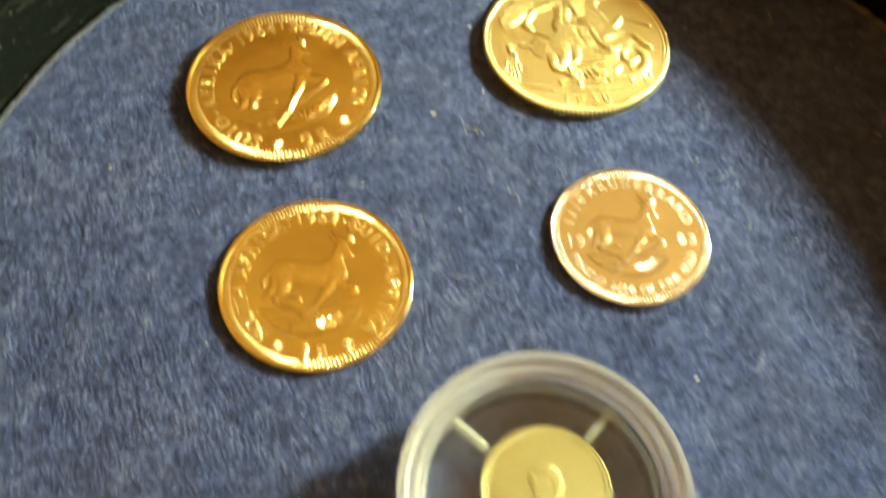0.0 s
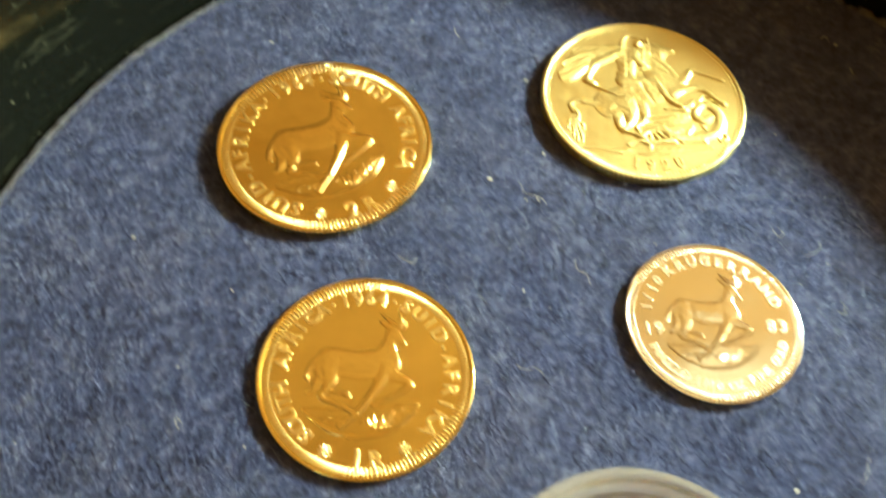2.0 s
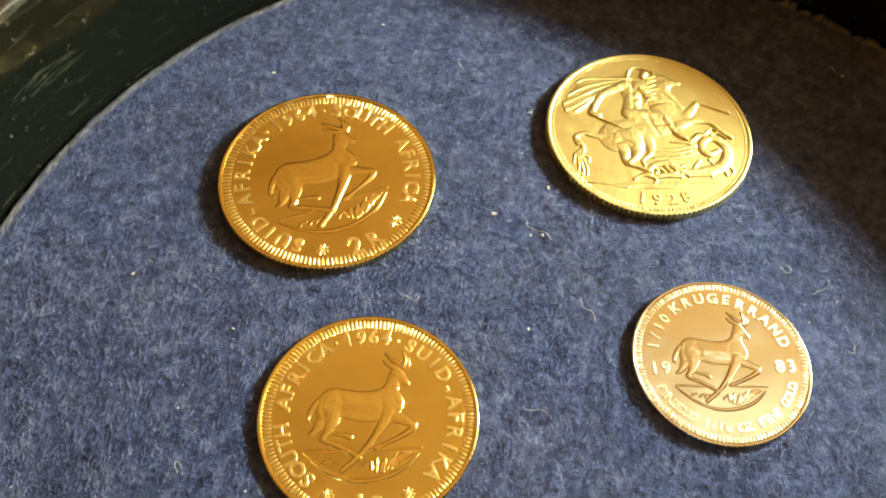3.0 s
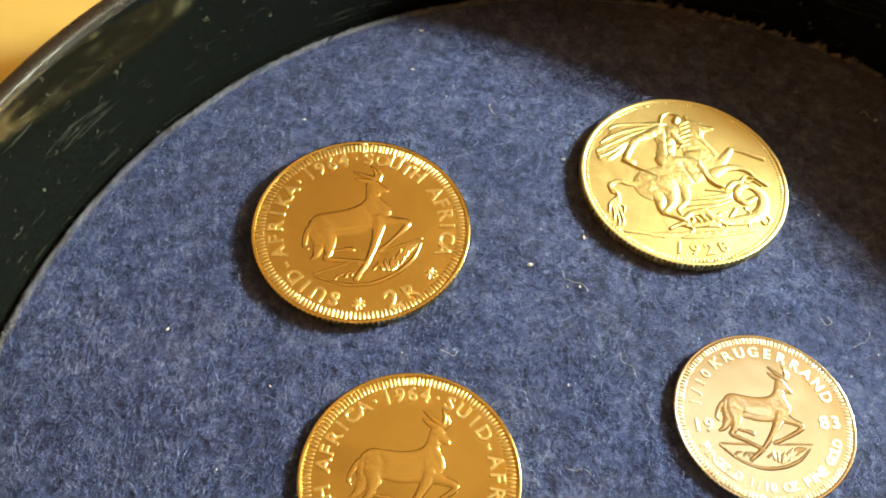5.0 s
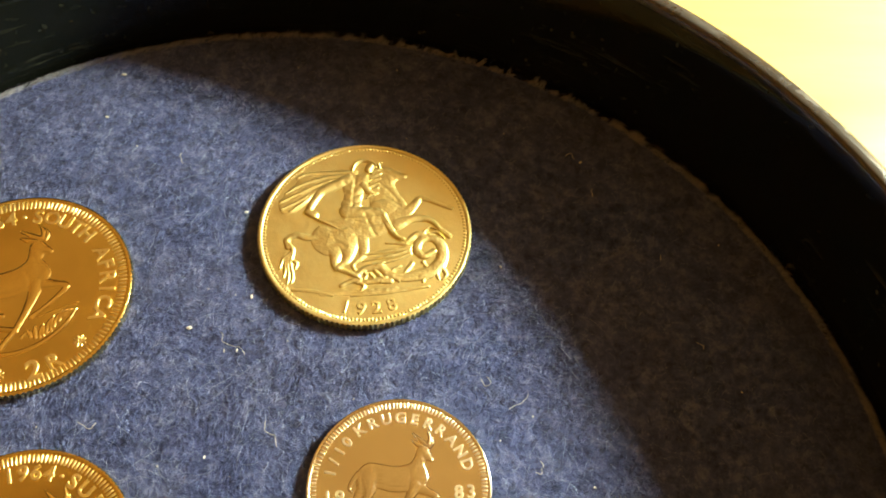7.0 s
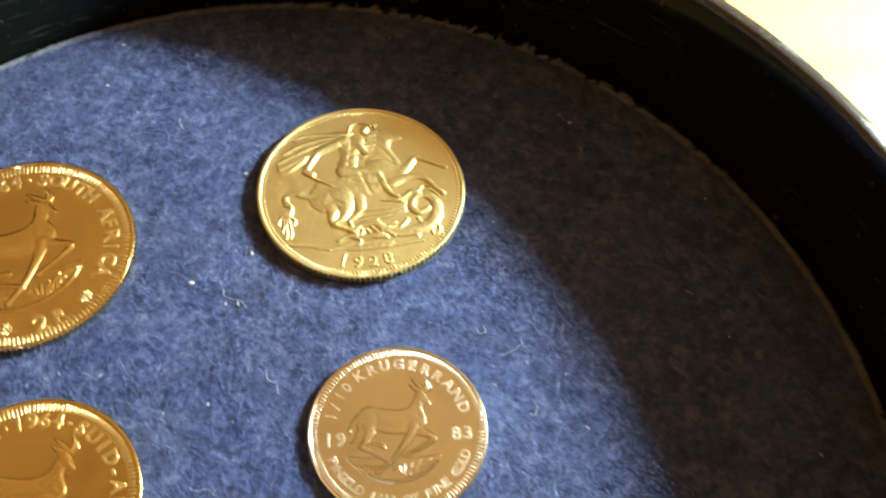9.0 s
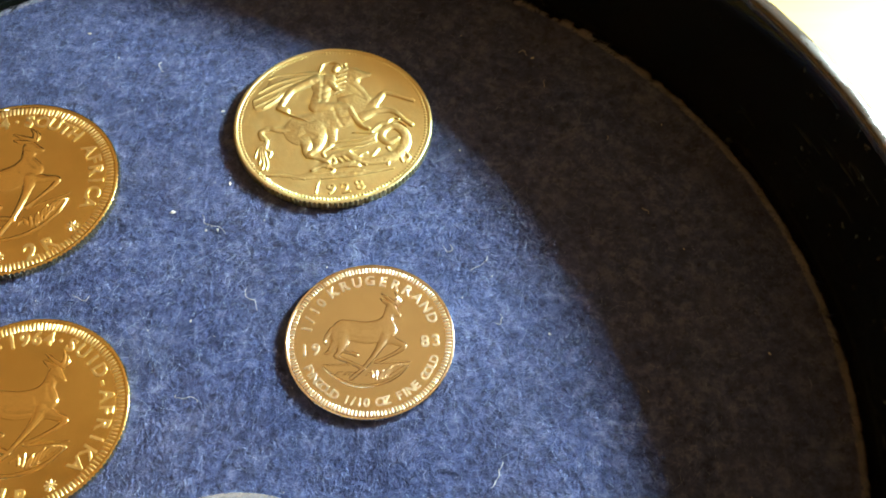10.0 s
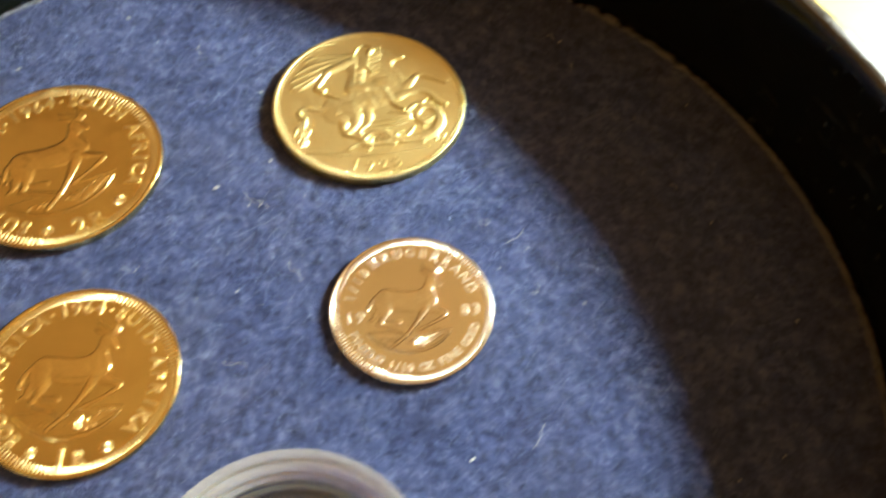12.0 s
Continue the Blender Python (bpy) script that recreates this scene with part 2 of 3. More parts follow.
def arc_text(text, radius, first, last, high, z, material, parent, inward=False, squeeze=1.0):
    """A word along a circle, from the angle first to the angle last (degrees). inward: feet towards the edge."""
    verts, faces = [], []
    for i, ch in enumerate(text):
        if ch == " ":
            continue
        a = radians(first + (last - first) * i / max(len(text) - 1, 1))
        co, fs = glyph(ch)
        x, y, h = co[:, 0] * high * squeeze, (co[:, 1] - 0.5) * high, co[:, 2] * 0.75 * max(high, 1.1 * MM)
        t = a + math.pi / 2 if inward else a - math.pi / 2
        px, py = radius * math.cos(a), radius * math.sin(a)
        base = len(verts)
        verts += [(px + u * math.cos(t) - v * math.sin(t), py + u * math.sin(t) + v * math.cos(t), z + w) for u, v, w in zip(x, y, h)]
        faces += [tuple(base + k for k in f) for f in fs]
    return mesh_object("inscription", verts, faces, material, parent, smooth=False)


# ---- relief ----
def flowing(points, steps, closed):
    """A smooth curve through a few points."""
    p = np.array(points, float)
    n = len(p)
    ends = np.concatenate([p[-1:], p, p[:2]]) if closed else np.concatenate([2 * p[:1] - p[1:2], p, 2 * p[-1:] - p[-2:-1]])
    out = []
    for i in range(n if closed else n - 1):
        a, b, c, d = ends[i:i + 4]
        for k in range(steps):
            t = k / steps
            out.append(0.5 * (2 * b + (c - a) * t + (2 * a - 5 * b + 4 * c - d) * t * t + (3 * b - a - 3 * c + d) * t ** 3))
    return np.array(out if closed else out + [p[-1]])


class Relief:
    """Rounded forms pressed on a coin's field, in units of the coin's radius."""

    def __init__(self, n=340, reach=0.98, blend=0.12):
        self.blend = blend
        self.g = np.linspace(-reach, reach, n)
        self.x, self.y = np.meshgrid(self.g, self.g)
        self.h = np.full(self.x.shape, -0.02)

    def limb(self, x0, y0, r0, x1, y1, r1, high=1.0):
        dx, dy = x1 - x0, y1 - y0
        t = np.clip(((self.x - x0) * dx + (self.y - y0) * dy) / (dx * dx + dy * dy + 1e-9), 0, 1)
        d = np.hypot(self.x - x0 - t * dx, self.y - y0 - t * dy) / (r0 + (r1 - r0) * t)
        h = np.where(d < 1, high * np.clip(1 - d * d, 0, 1) ** 0.62, -0.02)
        k = self.blend
        s = np.clip(0.5 + 0.5 * (h - self.h) / k, 0, 1)
        self.h = self.h * (1 - s) + h * s + k * s * (1 - s) * (self.h > 0) * (h > 0)

    def over(self, h, k=None):
        """Lays one form's height over what is there, with a soft seam."""
        k = k or self.blend
        t = np.clip(0.5 + 0.5 * (h - self.h) / k, 0, 1)
        self.h = self.h * (1 - t) + h * t

    def shape(self, outline, high, edge, dome=0.35):
        """A form with a smooth closed outline: a steep rounded edge, then a gentle swell."""
        c = flowing(outline, 6, True)
        nxt = np.roll(c, -1, 0)
        away = np.full(self.x.shape, 9.0)
        inside = np.zeros(self.x.shape, bool)
        for (x0, y0), (x1, y1) in zip(c, nxt):
            away = np.minimum(away, self.reach_of(x0, y0, x1, y1)[0])
            if y0 != y1:
                inside ^= ((y0 > self.y) != (y1 > self.y)) & (self.x < (x1 - x0) * (self.y - y0) / (y1 - y0) + x0)
        p = np.clip(away / edge, 0, 1)
        h = high * ((1 - dome) * np.sqrt(1 - (1 - p) ** 2) + dome * np.clip(away / (3 * edge), 0, 1) ** 0.7)
        self.over(np.where(inside, h, -0.02), 0.05)

    def reach_of(self, x0, y0, x1, y1):
        dx, dy = x1 - x0, y1 - y0
        t = np.clip(((self.x - x0) * dx + (self.y - y0) * dy) / (dx * dx + dy * dy + 1e-12), 0, 1)
        return np.hypot(self.x - x0 - t * dx, self.y - y0 - t * dy), t

    def stroke(self, line, high):
        """A rounded form along a smooth line of (x, y, half width)."""
        c = flowing(line, 5, False)
        near = np.full(self.x.shape, 9.0)
        for (x0, y0, w0), (x1, y1, w1) in zip(c[:-1], c[1:]):
            d, t = self.reach_of(x0, y0, x1, y1)
            near = np.minimum(near, d / (w0 + (w1 - w0) * t))
        self.over(np.where(near < 1, high * np.clip(1 - near * near, 0, 1) ** 0.55, -0.02), 0.06)

    def groove(self, line, depth):
        c = flowing(line, 5, False)
        cut = np.zeros(self.x.shape)
        for (x0, y0, w0), (x1, y1, w1) in zip(c[:-1], c[1:]):
            cut = np.maximum(cut, np.exp(-(self.reach_of(x0, y0, x1, y1)[0] / w0) ** 2))
        self.h -= np.where(self.h > 0.15, depth * cut, 0)

    def grain(self, amount, cells, seed):
        """Uneven modelling: smooth random bumps, only where the form is raised."""
        rng = np.random.RandomState(seed)
        g = rng.rand(cells + 2, cells + 2) - 0.5
        n = len(self.g)
        u = np.linspace(0, cells, n, endpoint=False)
        i, f = u.astype(int), u - u.astype(int)
        f = f * f * (3 - 2 * f)
        a = g[i][:, i] * (1 - f)[None, :] + g[i][:, i + 1] * f[None, :]
        b = g[i + 1][:, i] * (1 - f)[None, :] + g[i + 1][:, i + 1] * f[None, :]
        self.h += np.clip(self.h * 4, 0, 1) * amount * (a * (1 - f)[:, None] + b * f[:, None])

    def build(self, name, radius, z, high, material, parent, turn=0.0, label=""):
        n = len(self.g)
        keep = self.h > 0
        cell = keep[:-1, :-1] | keep[1:, :-1] | keep[:-1, 1:] | keep[1:, 1:]
        iy, ix = np.nonzero(cell)
        q = np.stack([iy * n + ix, iy * n + ix + 1, (iy + 1) * n + ix + 1, (iy + 1) * n + ix], 1)
        used, inv = np.unique(q, return_inverse=True)
        c, s = math.cos(radians(turn)), math.sin(radians(turn))
        x, y, h = self.x.ravel()[used] * radius, self.y.ravel()[used] * radius, self.h.ravel()[used]
        co = np.stack([x * c - y * s, x * s + y * c, z + h * high], 1)
        return quads_object(name, co, inv.reshape(q.shape), material, parent, label)


def springbok():
    r = Relief(360, 0.72)
    # low ground, its curved edge and the horizon
    r.shape([(-0.55, -0.38), (-0.30, -0.365), (0.10, -0.335), (0.46, -0.31), (0.36, -0.49), (0.15, -0.60), (-0.10, -0.63), (-0.35, -0.56)], 0.04, 0.05)
    r.stroke([(-0.57, -0.40, 0.010), (-0.35, -0.56, 0.017), (-0.10, -0.635, 0.021), (0.15, -0.605, 0.021), (0.35, -0.505, 0.019), (0.49, -0.36, 0.010)], 0.6)
    r.stroke([(-0.57, -0.375, 0.010), (-0.30, -0.365, 0.013), (-0.12, -0.36, 0.008)], 0.3)
    r.stroke([(0.12, -0.335, 0.009), (0.32, -0.315, 0.012), (0.52, -0.30, 0.008)], 0.3)
    # far legs and tail
    r.stroke([(-0.44, -0.08, 0.060), (-0.49, -0.17, 0.034), (-0.52, -0.20, 0.024), (-0.55, -0.215, 0.016)], 0.45)
    r.stroke([(-0.36, -0.17, 0.020), (-0.27, -0.20, 0.018), (-0.21, -0.205, 0.024), (-0.16, -0.225, 0.030)], 0.5)
    r.stroke([(0.22, 0.01, 0.075), (0.33, -0.035, 0.047), (0.435, -0.085, 0.036), (0.36, -0.165, 0.026), (0.20, -0.26, 0.021), (0.09, -0.315, 0.028)], 0.6)
    r.stroke([(-0.49, 0.13, 0.030), (-0.545, 0.04, 0.027), (-0.575, -0.05, 0.020), (-0.55, -0.09, 0.010)], 0.4)
    # trunk, neck and head in one flowing outline
    r.shape([(-0.50, 0.10), (-0.46, 0.21), (-0.37, 0.265), (-0.24, 0.255), (-0.10, 0.242), (0.03, 0.255), (0.12, 0.30), (0.16, 0.38), (0.18, 0.46), (0.23, 0.525), (0.29, 0.50),
             (0.335, 0.42), (0.378, 0.35), (0.355, 0.318), (0.30, 0.33), (0.272, 0.28), (0.315, 0.19), (0.33, 0.11), (0.29, 0.035), (0.20, -0.02), (0.05, -0.06), (-0.10, -0.065),
             (-0.25, -0.035), (-0.29, -0.08), (-0.36, -0.11), (-0.45, -0.10), (-0.50, -0.02)], 0.6, 0.045, 0.3)
    # near legs
    r.stroke([(-0.36, 0.04, 0.120), (-0.35, -0.08, 0.070), (-0.38, -0.19, 0.037), (-0.41, -0.255, 0.031), (-0.24, -0.325, 0.024), (-0.06, -0.41, 0.029)], 0.68)
    r.stroke([(0.18, 0.04, 0.090), (0.15, -0.06, 0.060), (0.09, -0.18, 0.041), (0.0, -0.32, 0.030), (-0.07, -0.41, 0.027), (-0.21, -0.545, 0.028)], 0.75)
    # horns and ears
    r.stroke([(0.285, 0.52, 0.026), (0.20, 0.585, 0.024), (0.12, 0.655, 0.010)], 0.6)
    r.stroke([(0.255, 0.495, 0.022), (0.18, 0.525, 0.030), (0.11, 0.575, 0.010)], 0.55)
    r.stroke([(0.305, 0.51, 0.024), (0.322, 0.60, 0.021), (0.295, 0.69, 0.009)], 0.6)
    r.stroke([(0.325, 0.49, 0.018), (0.357, 0.55, 0.021), (0.35, 0.62, 0.008)], 0.5)
    # bush beside the forelegs
    for x, y, dx, dy in ((0.06, -0.52, -0.02, 0.09), (0.10, -0.54, 0.01, 0.12), (0.14, -0.55, 0.05, 0.13), (0.17, -0.54, 0.02, 0.10), (0.20, -0.52, 0.06, 0.13), (0.24, -0.51, 0.05, 0.15),
                         (0.27, -0.48, 0.10, 0.14), (0.32, -0.44, 0.09, 0.10), (0.37, -0.40, 0.08, 0.05)):
        r.stroke([(x, y, 0.016), (x + dx * 0.4, y + dy * 0.6, 0.019), (x + dx, y + dy, 0.007)], 0.42)
    for x in (-0.40, -0.30, -0.24, -0.02):
        r.stroke([(x, -0.50, 0.012), (x + 0.03, -0.47, 0.012), (x + 0.08, -0.46, 0.006)], 0.3)
    # flank line, shoulder, haunch, cheek and neck
    for line in ([(-0.26, 0.02, 0.022), (-0.08, -0.01, 0.022), (0.08, 0.0, 0.020)], [(0.10, 0.18, 0.020), (0.13, 0.08, 0.022), (0.11, -0.01, 0.020)], [(-0.30, 0.20, 0.020), (-0.25, 0.10, 0.024), (-0.27, 0.0, 0.020)],
                 [(0.20, 0.42, 0.014), (0.25, 0.38, 0.016), (0.28, 0.34, 0.012)], [(0.20, 0.32, 0.016), (0.22, 0.22, 0.018), (0.26, 0.14, 0.014)], [(-0.43, 0.16, 0.016), (-0.45, 0.06, 0.018), (-0.42, -0.04, 0.014)]):
        r.groove(line, 0.09)
    r.grain(0.05, 26, 6)
    r.grain(0.03, 60, 7)
    return r


def horse_and_rider():
    r = Relief(480, 0.98, 0.07)
    # ground
    r.stroke([(-0.627, -0.641, 0.015), (-0.442, -0.652, 0.020), (-0.270, -0.693, 0.013)], 0.3)
    r.stroke([(-0.098, -0.693, 0.015), (0.197, -0.658, 0.022), (0.590, -0.594, 0.013)], 0.3)
    r.stroke([(-0.369, -0.672, 0.030), (-0.074, -0.658, 0.035), (0.295, -0.623, 0.030)], 0.2)
    # blown cloak with folds
    r.shape([(-0.098, 0.681), (-0.246, 0.687), (-0.393, 0.664), (-0.553, 0.652), (-0.658, 0.617), (-0.676, 0.525), (-0.742, 0.449), (-0.781, 0.371), (-0.830, 0.299), (-0.791, 0.177), (-0.688, 0.177), (-0.609, 0.241), (-0.536, 0.328), (-0.442, 0.438), (-0.319, 0.545), (-0.147, 0.603)], 0.34, 0.05)
    r.stroke([(-0.147, 0.652, 0.018), (-0.369, 0.646, 0.020), (-0.565, 0.629, 0.018), (-0.668, 0.577, 0.013)], 0.52)
    r.stroke([(-0.172, 0.629, 0.015), (-0.418, 0.583, 0.020), (-0.627, 0.496, 0.020), (-0.767, 0.397, 0.013)], 0.52)
    r.stroke([(-0.221, 0.600, 0.013), (-0.442, 0.513, 0.018), (-0.639, 0.403, 0.020), (-0.811, 0.293, 0.013)], 0.52)
    r.stroke([(-0.369, 0.525, 0.013), (-0.541, 0.391, 0.018), (-0.676, 0.287, 0.018), (-0.796, 0.212, 0.013)], 0.52)
    r.stroke([(-0.491, 0.414, 0.013), (-0.595, 0.299, 0.018), (-0.713, 0.194, 0.013)], 0.52)
    # coiled beast: wing, body, claws, head
    r.stroke([(0.418, -0.183, 0.022), (0.246, -0.223, 0.022), (0.049, -0.258, 0.015), (-0.025, -0.287, 0.010)], 0.5)
    r.stroke([(0.413, -0.217, 0.020), (0.270, -0.270, 0.022), (0.074, -0.316, 0.015), (-0.005, -0.339, 0.010)], 0.5)
    r.stroke([(0.418, -0.252, 0.020), (0.295, -0.310, 0.020), (0.123, -0.368, 0.015)], 0.5)
    r.stroke([(0.430, -0.165, 0.018), (0.319, -0.142, 0.018), (0.197, -0.142, 0.010)], 0.5)
    r.stroke([(-0.061, -0.484, 0.030), (0.025, -0.414, 0.037), (0.147, -0.403, 0.043), (0.233, -0.470, 0.045), (0.344, -0.499, 0.050), (0.491, -0.478, 0.060), (0.627, -0.426, 0.065), (0.713, -0.310, 0.060), (0.713, -0.165, 0.050), (0.627, -0.078, 0.045), (0.516, -0.113, 0.040), (0.482, -0.209, 0.040), (0.553, -0.275, 0.037), (0.644, -0.223, 0.030)], 0.72)
    r.stroke([(-0.197, -0.594, 0.020), (-0.098, -0.542, 0.025), (0.000, -0.559, 0.030), (0.123, -0.536, 0.033), (0.246, -0.542, 0.030)], 0.6)
    r.stroke([(0.098, -0.426, 0.020), (0.187, -0.513, 0.022), (0.270, -0.426, 0.020), (0.332, -0.391, 0.015)], 0.55)
    r.stroke([(0.570, -0.078, 0.037), (0.491, -0.043, 0.037), (0.418, -0.101, 0.028), (0.383, -0.142, 0.013)], 0.8)
    r.stroke([(0.541, -0.035, 0.018), (0.600, 0.032, 0.015), (0.668, 0.014, 0.007)], 0.7)
    r.stroke([(0.595, -0.035, 0.018), (0.668, -0.020, 0.015), (0.732, -0.078, 0.007)], 0.7)
    r.stroke([(0.713, -0.383, 0.025), (0.752, -0.470, 0.018), (0.717, -0.519, 0.010)], 0.5)
    r.stroke([(0.651, -0.426, 0.022), (0.683, -0.513, 0.015)], 0.5)
    r.stroke([(0.442, -0.354, 0.022), (0.393, -0.426, 0.020), (0.324, -0.542, 0.015)], 0.55)
    r.stroke([(0.541, -0.339, 0.020), (0.580, -0.426, 0.018), (0.541, -0.542, 0.015)], 0.5)
    r.stroke([(-0.061, -0.490, 0.018), (-0.027, -0.536, 0.018), (-0.052, -0.571, 0.010)], 0.6)
    r.stroke([(-0.005, -0.443, 0.018), (0.029, -0.490, 0.018), (0.005, -0.525, 0.010)], 0.6)
    r.stroke([(0.061, -0.470, 0.018), (0.096, -0.516, 0.018), (0.071, -0.551, 0.010)], 0.6)
    r.stroke([(0.147, -0.478, 0.018), (0.182, -0.525, 0.018), (0.157, -0.559, 0.010)], 0.6)
    r.stroke([(-0.025, -0.554, 0.018), (0.010, -0.600, 0.018), (-0.015, -0.635, 0.010)], 0.6)
    # horse: far legs
    r.stroke([(-0.029, -0.078, 0.065), (-0.005, -0.223, 0.045), (-0.025, -0.296, 0.028), (-0.098, -0.374, 0.020), (-0.084, -0.426, 0.018)], 0.45)
    r.stroke([(0.364, 0.183, 0.065), (0.447, 0.275, 0.043), (0.516, 0.362, 0.033), (0.614, 0.339, 0.025), (0.725, 0.287, 0.020), (0.811, 0.258, 0.025)], 0.55)
    # horse: trunk, neck and head
    r.shape([(0.098, 0.699), (0.177, 0.733), (0.295, 0.670), (0.369, 0.641), (0.364, 0.594), (0.290, 0.571), (0.265, 0.507), (0.314, 0.414), (0.383, 0.299), (0.413, 0.183), (0.393, 0.072), (0.295, 0.009), (0.197, -0.032), (0.061, -0.090), (-0.098, -0.142), (-0.197, -0.229), (-0.275, -0.281), (-0.369, -0.275), (-0.462, -0.206), (-0.501, -0.093), (-0.452, 0.023), (-0.344, 0.096), (-0.147, 0.148), (0.025, 0.212), (0.029, 0.386), (0.049, 0.559)], 0.62, 0.12)
    r.shape([(0.135, 0.710), (0.197, 0.728), (0.300, 0.670), (0.378, 0.641), (0.369, 0.594), (0.295, 0.577), (0.226, 0.507), (0.177, 0.554)], 0.75, 0.07)
    r.stroke([(0.123, 0.716, 0.015), (0.108, 0.762, 0.013), (0.133, 0.774, 0.007)], 0.8)
    r.stroke([(0.133, 0.699, 0.018), (0.079, 0.675, 0.020), (0.039, 0.646, 0.010)], 0.72)
    r.stroke([(0.125, 0.641, 0.018), (0.071, 0.617, 0.020), (0.032, 0.588, 0.010)], 0.72)
    r.stroke([(0.118, 0.583, 0.018), (0.064, 0.559, 0.020), (0.025, 0.530, 0.010)], 0.72)
    r.stroke([(0.111, 0.525, 0.018), (0.057, 0.501, 0.020), (0.017, 0.472, 0.010)], 0.72)
    r.stroke([(0.103, 0.467, 0.018), (0.049, 0.443, 0.020), (0.010, 0.414, 0.010)], 0.72)
    r.stroke([(0.096, 0.409, 0.018), (0.042, 0.386, 0.020), (0.002, 0.357, 0.010)], 0.72)
    r.stroke([(0.295, 0.072, 0.070), (0.418, 0.125, 0.048), (0.541, 0.136, 0.037), (0.634, 0.101, 0.028), (0.708, 0.014, 0.022), (0.786, -0.055, 0.028)], 0.72)
    r.stroke([(-0.197, -0.078, 0.145), (-0.147, -0.223, 0.075), (-0.167, -0.339, 0.043), (-0.236, -0.414, 0.030), (-0.147, -0.455, 0.022), (-0.054, -0.496, 0.028)], 0.8)
    r.stroke([(-0.319, -0.107, 0.130), (-0.265, -0.252, 0.065), (-0.265, -0.368, 0.035), (-0.246, -0.426, 0.025)], 0.62)
    # tail
    r.stroke([(-0.442, -0.096, 0.035), (-0.536, -0.090, 0.035), (-0.634, -0.067, 0.030), (-0.717, -0.113, 0.030), (-0.698, -0.194, 0.030)], 0.5)
    r.stroke([(-0.698, -0.165, 0.020), (-0.654, -0.238, 0.020), (-0.732, -0.325, 0.020), (-0.747, -0.368, 0.015), (-0.757, -0.426, 0.007)], 0.55)
    r.stroke([(-0.698, -0.165, 0.020), (-0.654, -0.238, 0.020), (-0.713, -0.325, 0.020), (-0.708, -0.455, 0.015), (-0.717, -0.513, 0.007)], 0.55)
    r.stroke([(-0.698, -0.165, 0.020), (-0.654, -0.238, 0.020), (-0.695, -0.325, 0.020), (-0.673, -0.519, 0.015), (-0.683, -0.577, 0.007)], 0.55)
    r.stroke([(-0.698, -0.165, 0.020), (-0.654, -0.238, 0.020), (-0.676, -0.325, 0.020), (-0.634, -0.513, 0.015), (-0.644, -0.571, 0.007)], 0.55)
    r.stroke([(-0.698, -0.165, 0.020), (-0.654, -0.238, 0.020), (-0.663, -0.325, 0.020), (-0.609, -0.368, 0.015), (-0.619, -0.426, 0.007)], 0.55)
    # plain rider: trunk, limbs, helmet
    r.shape([(-0.098, 0.641), (0.000, 0.629), (0.020, 0.530), (-0.025, 0.438), (-0.044, 0.328), (-0.074, 0.223), (-0.187, 0.212), (-0.236, 0.275), (-0.211, 0.386), (-0.236, 0.501), (-0.201, 0.594)], 0.85, 0.09)
    r.stroke([(0.008, 0.690, 0.036), (0.024, 0.725, 0.042)], 0.9)
    r.stroke([(-0.147, 0.687, 0.015), (-0.118, 0.762, 0.020), (-0.044, 0.803, 0.022), (0.049, 0.774, 0.018), (0.079, 0.733, 0.013)], 0.85)
    r.stroke([(-0.187, 0.571, 0.065), (-0.319, 0.496, 0.055), (-0.432, 0.426, 0.045), (-0.482, 0.339, 0.037), (-0.531, 0.229, 0.033)], 0.9)
    r.stroke([(-0.545, 0.194, 0.037), (-0.482, 0.159, 0.040)], 0.85)
    r.stroke([(-0.560, 0.183, 0.013), (-0.442, 0.107, 0.013), (-0.332, 0.049, 0.013), (-0.206, -0.020, 0.007)], 0.75)
    r.stroke([(-0.172, 0.206, 0.080), (-0.049, 0.194, 0.068), (0.098, 0.194, 0.055), (0.167, 0.165, 0.043)], 0.95)
    r.stroke([(0.162, 0.171, 0.043), (0.211, 0.061, 0.035), (0.280, -0.055, 0.025), (0.354, -0.096, 0.022)], 0.95)
    r.stroke([(-0.044, 0.513, 0.040), (0.020, 0.438, 0.033), (0.069, 0.397, 0.022)], 0.85)
    # hollows between the muscles, straps and reins
    r.groove([(-0.216, 0.525, 0.018), (-0.147, 0.472, 0.018), (-0.079, 0.490, 0.018)], 0.2)
    r.groove([(-0.197, 0.414, 0.018), (-0.123, 0.380, 0.018), (-0.044, 0.409, 0.018)], 0.2)
    r.groove([(-0.206, 0.328, 0.018), (-0.123, 0.293, 0.018), (-0.059, 0.316, 0.018)], 0.2)
    r.groove([(-0.108, 0.603, 0.018), (-0.118, 0.472, 0.018), (-0.128, 0.270, 0.018)], 0.2)
    r.groove([(0.061, 0.328, 0.018), (0.197, 0.351, 0.018), (0.319, 0.275, 0.018)], 0.2)
    r.groove([(0.147, 0.148, 0.018), (0.233, 0.026, 0.018), (0.270, -0.078, 0.018)], 0.2)
    r.groove([(-0.369, 0.038, 0.018), (-0.295, 0.003, 0.018), (-0.197, 0.014, 0.018)], 0.2)
    r.groove([(-0.098, 0.096, 0.018), (0.049, 0.061, 0.018), (0.197, 0.078, 0.018)], 0.2)
    r.groove([(-0.319, -0.165, 0.018), (-0.233, -0.154, 0.018), (-0.172, -0.194, 0.018)], 0.2)
    r.groove([(0.197, 0.646, 0.018), (0.258, 0.603, 0.018)], 0.2)
    r.groove([(0.147, 0.507, 0.018), (0.221, 0.438, 0.018), (0.300, 0.328, 0.018)], 0.2)
    r.groove([(0.000, 0.165, 0.018), (0.049, 0.038, 0.018), (0.098, -0.049, 0.018)], 0.2)
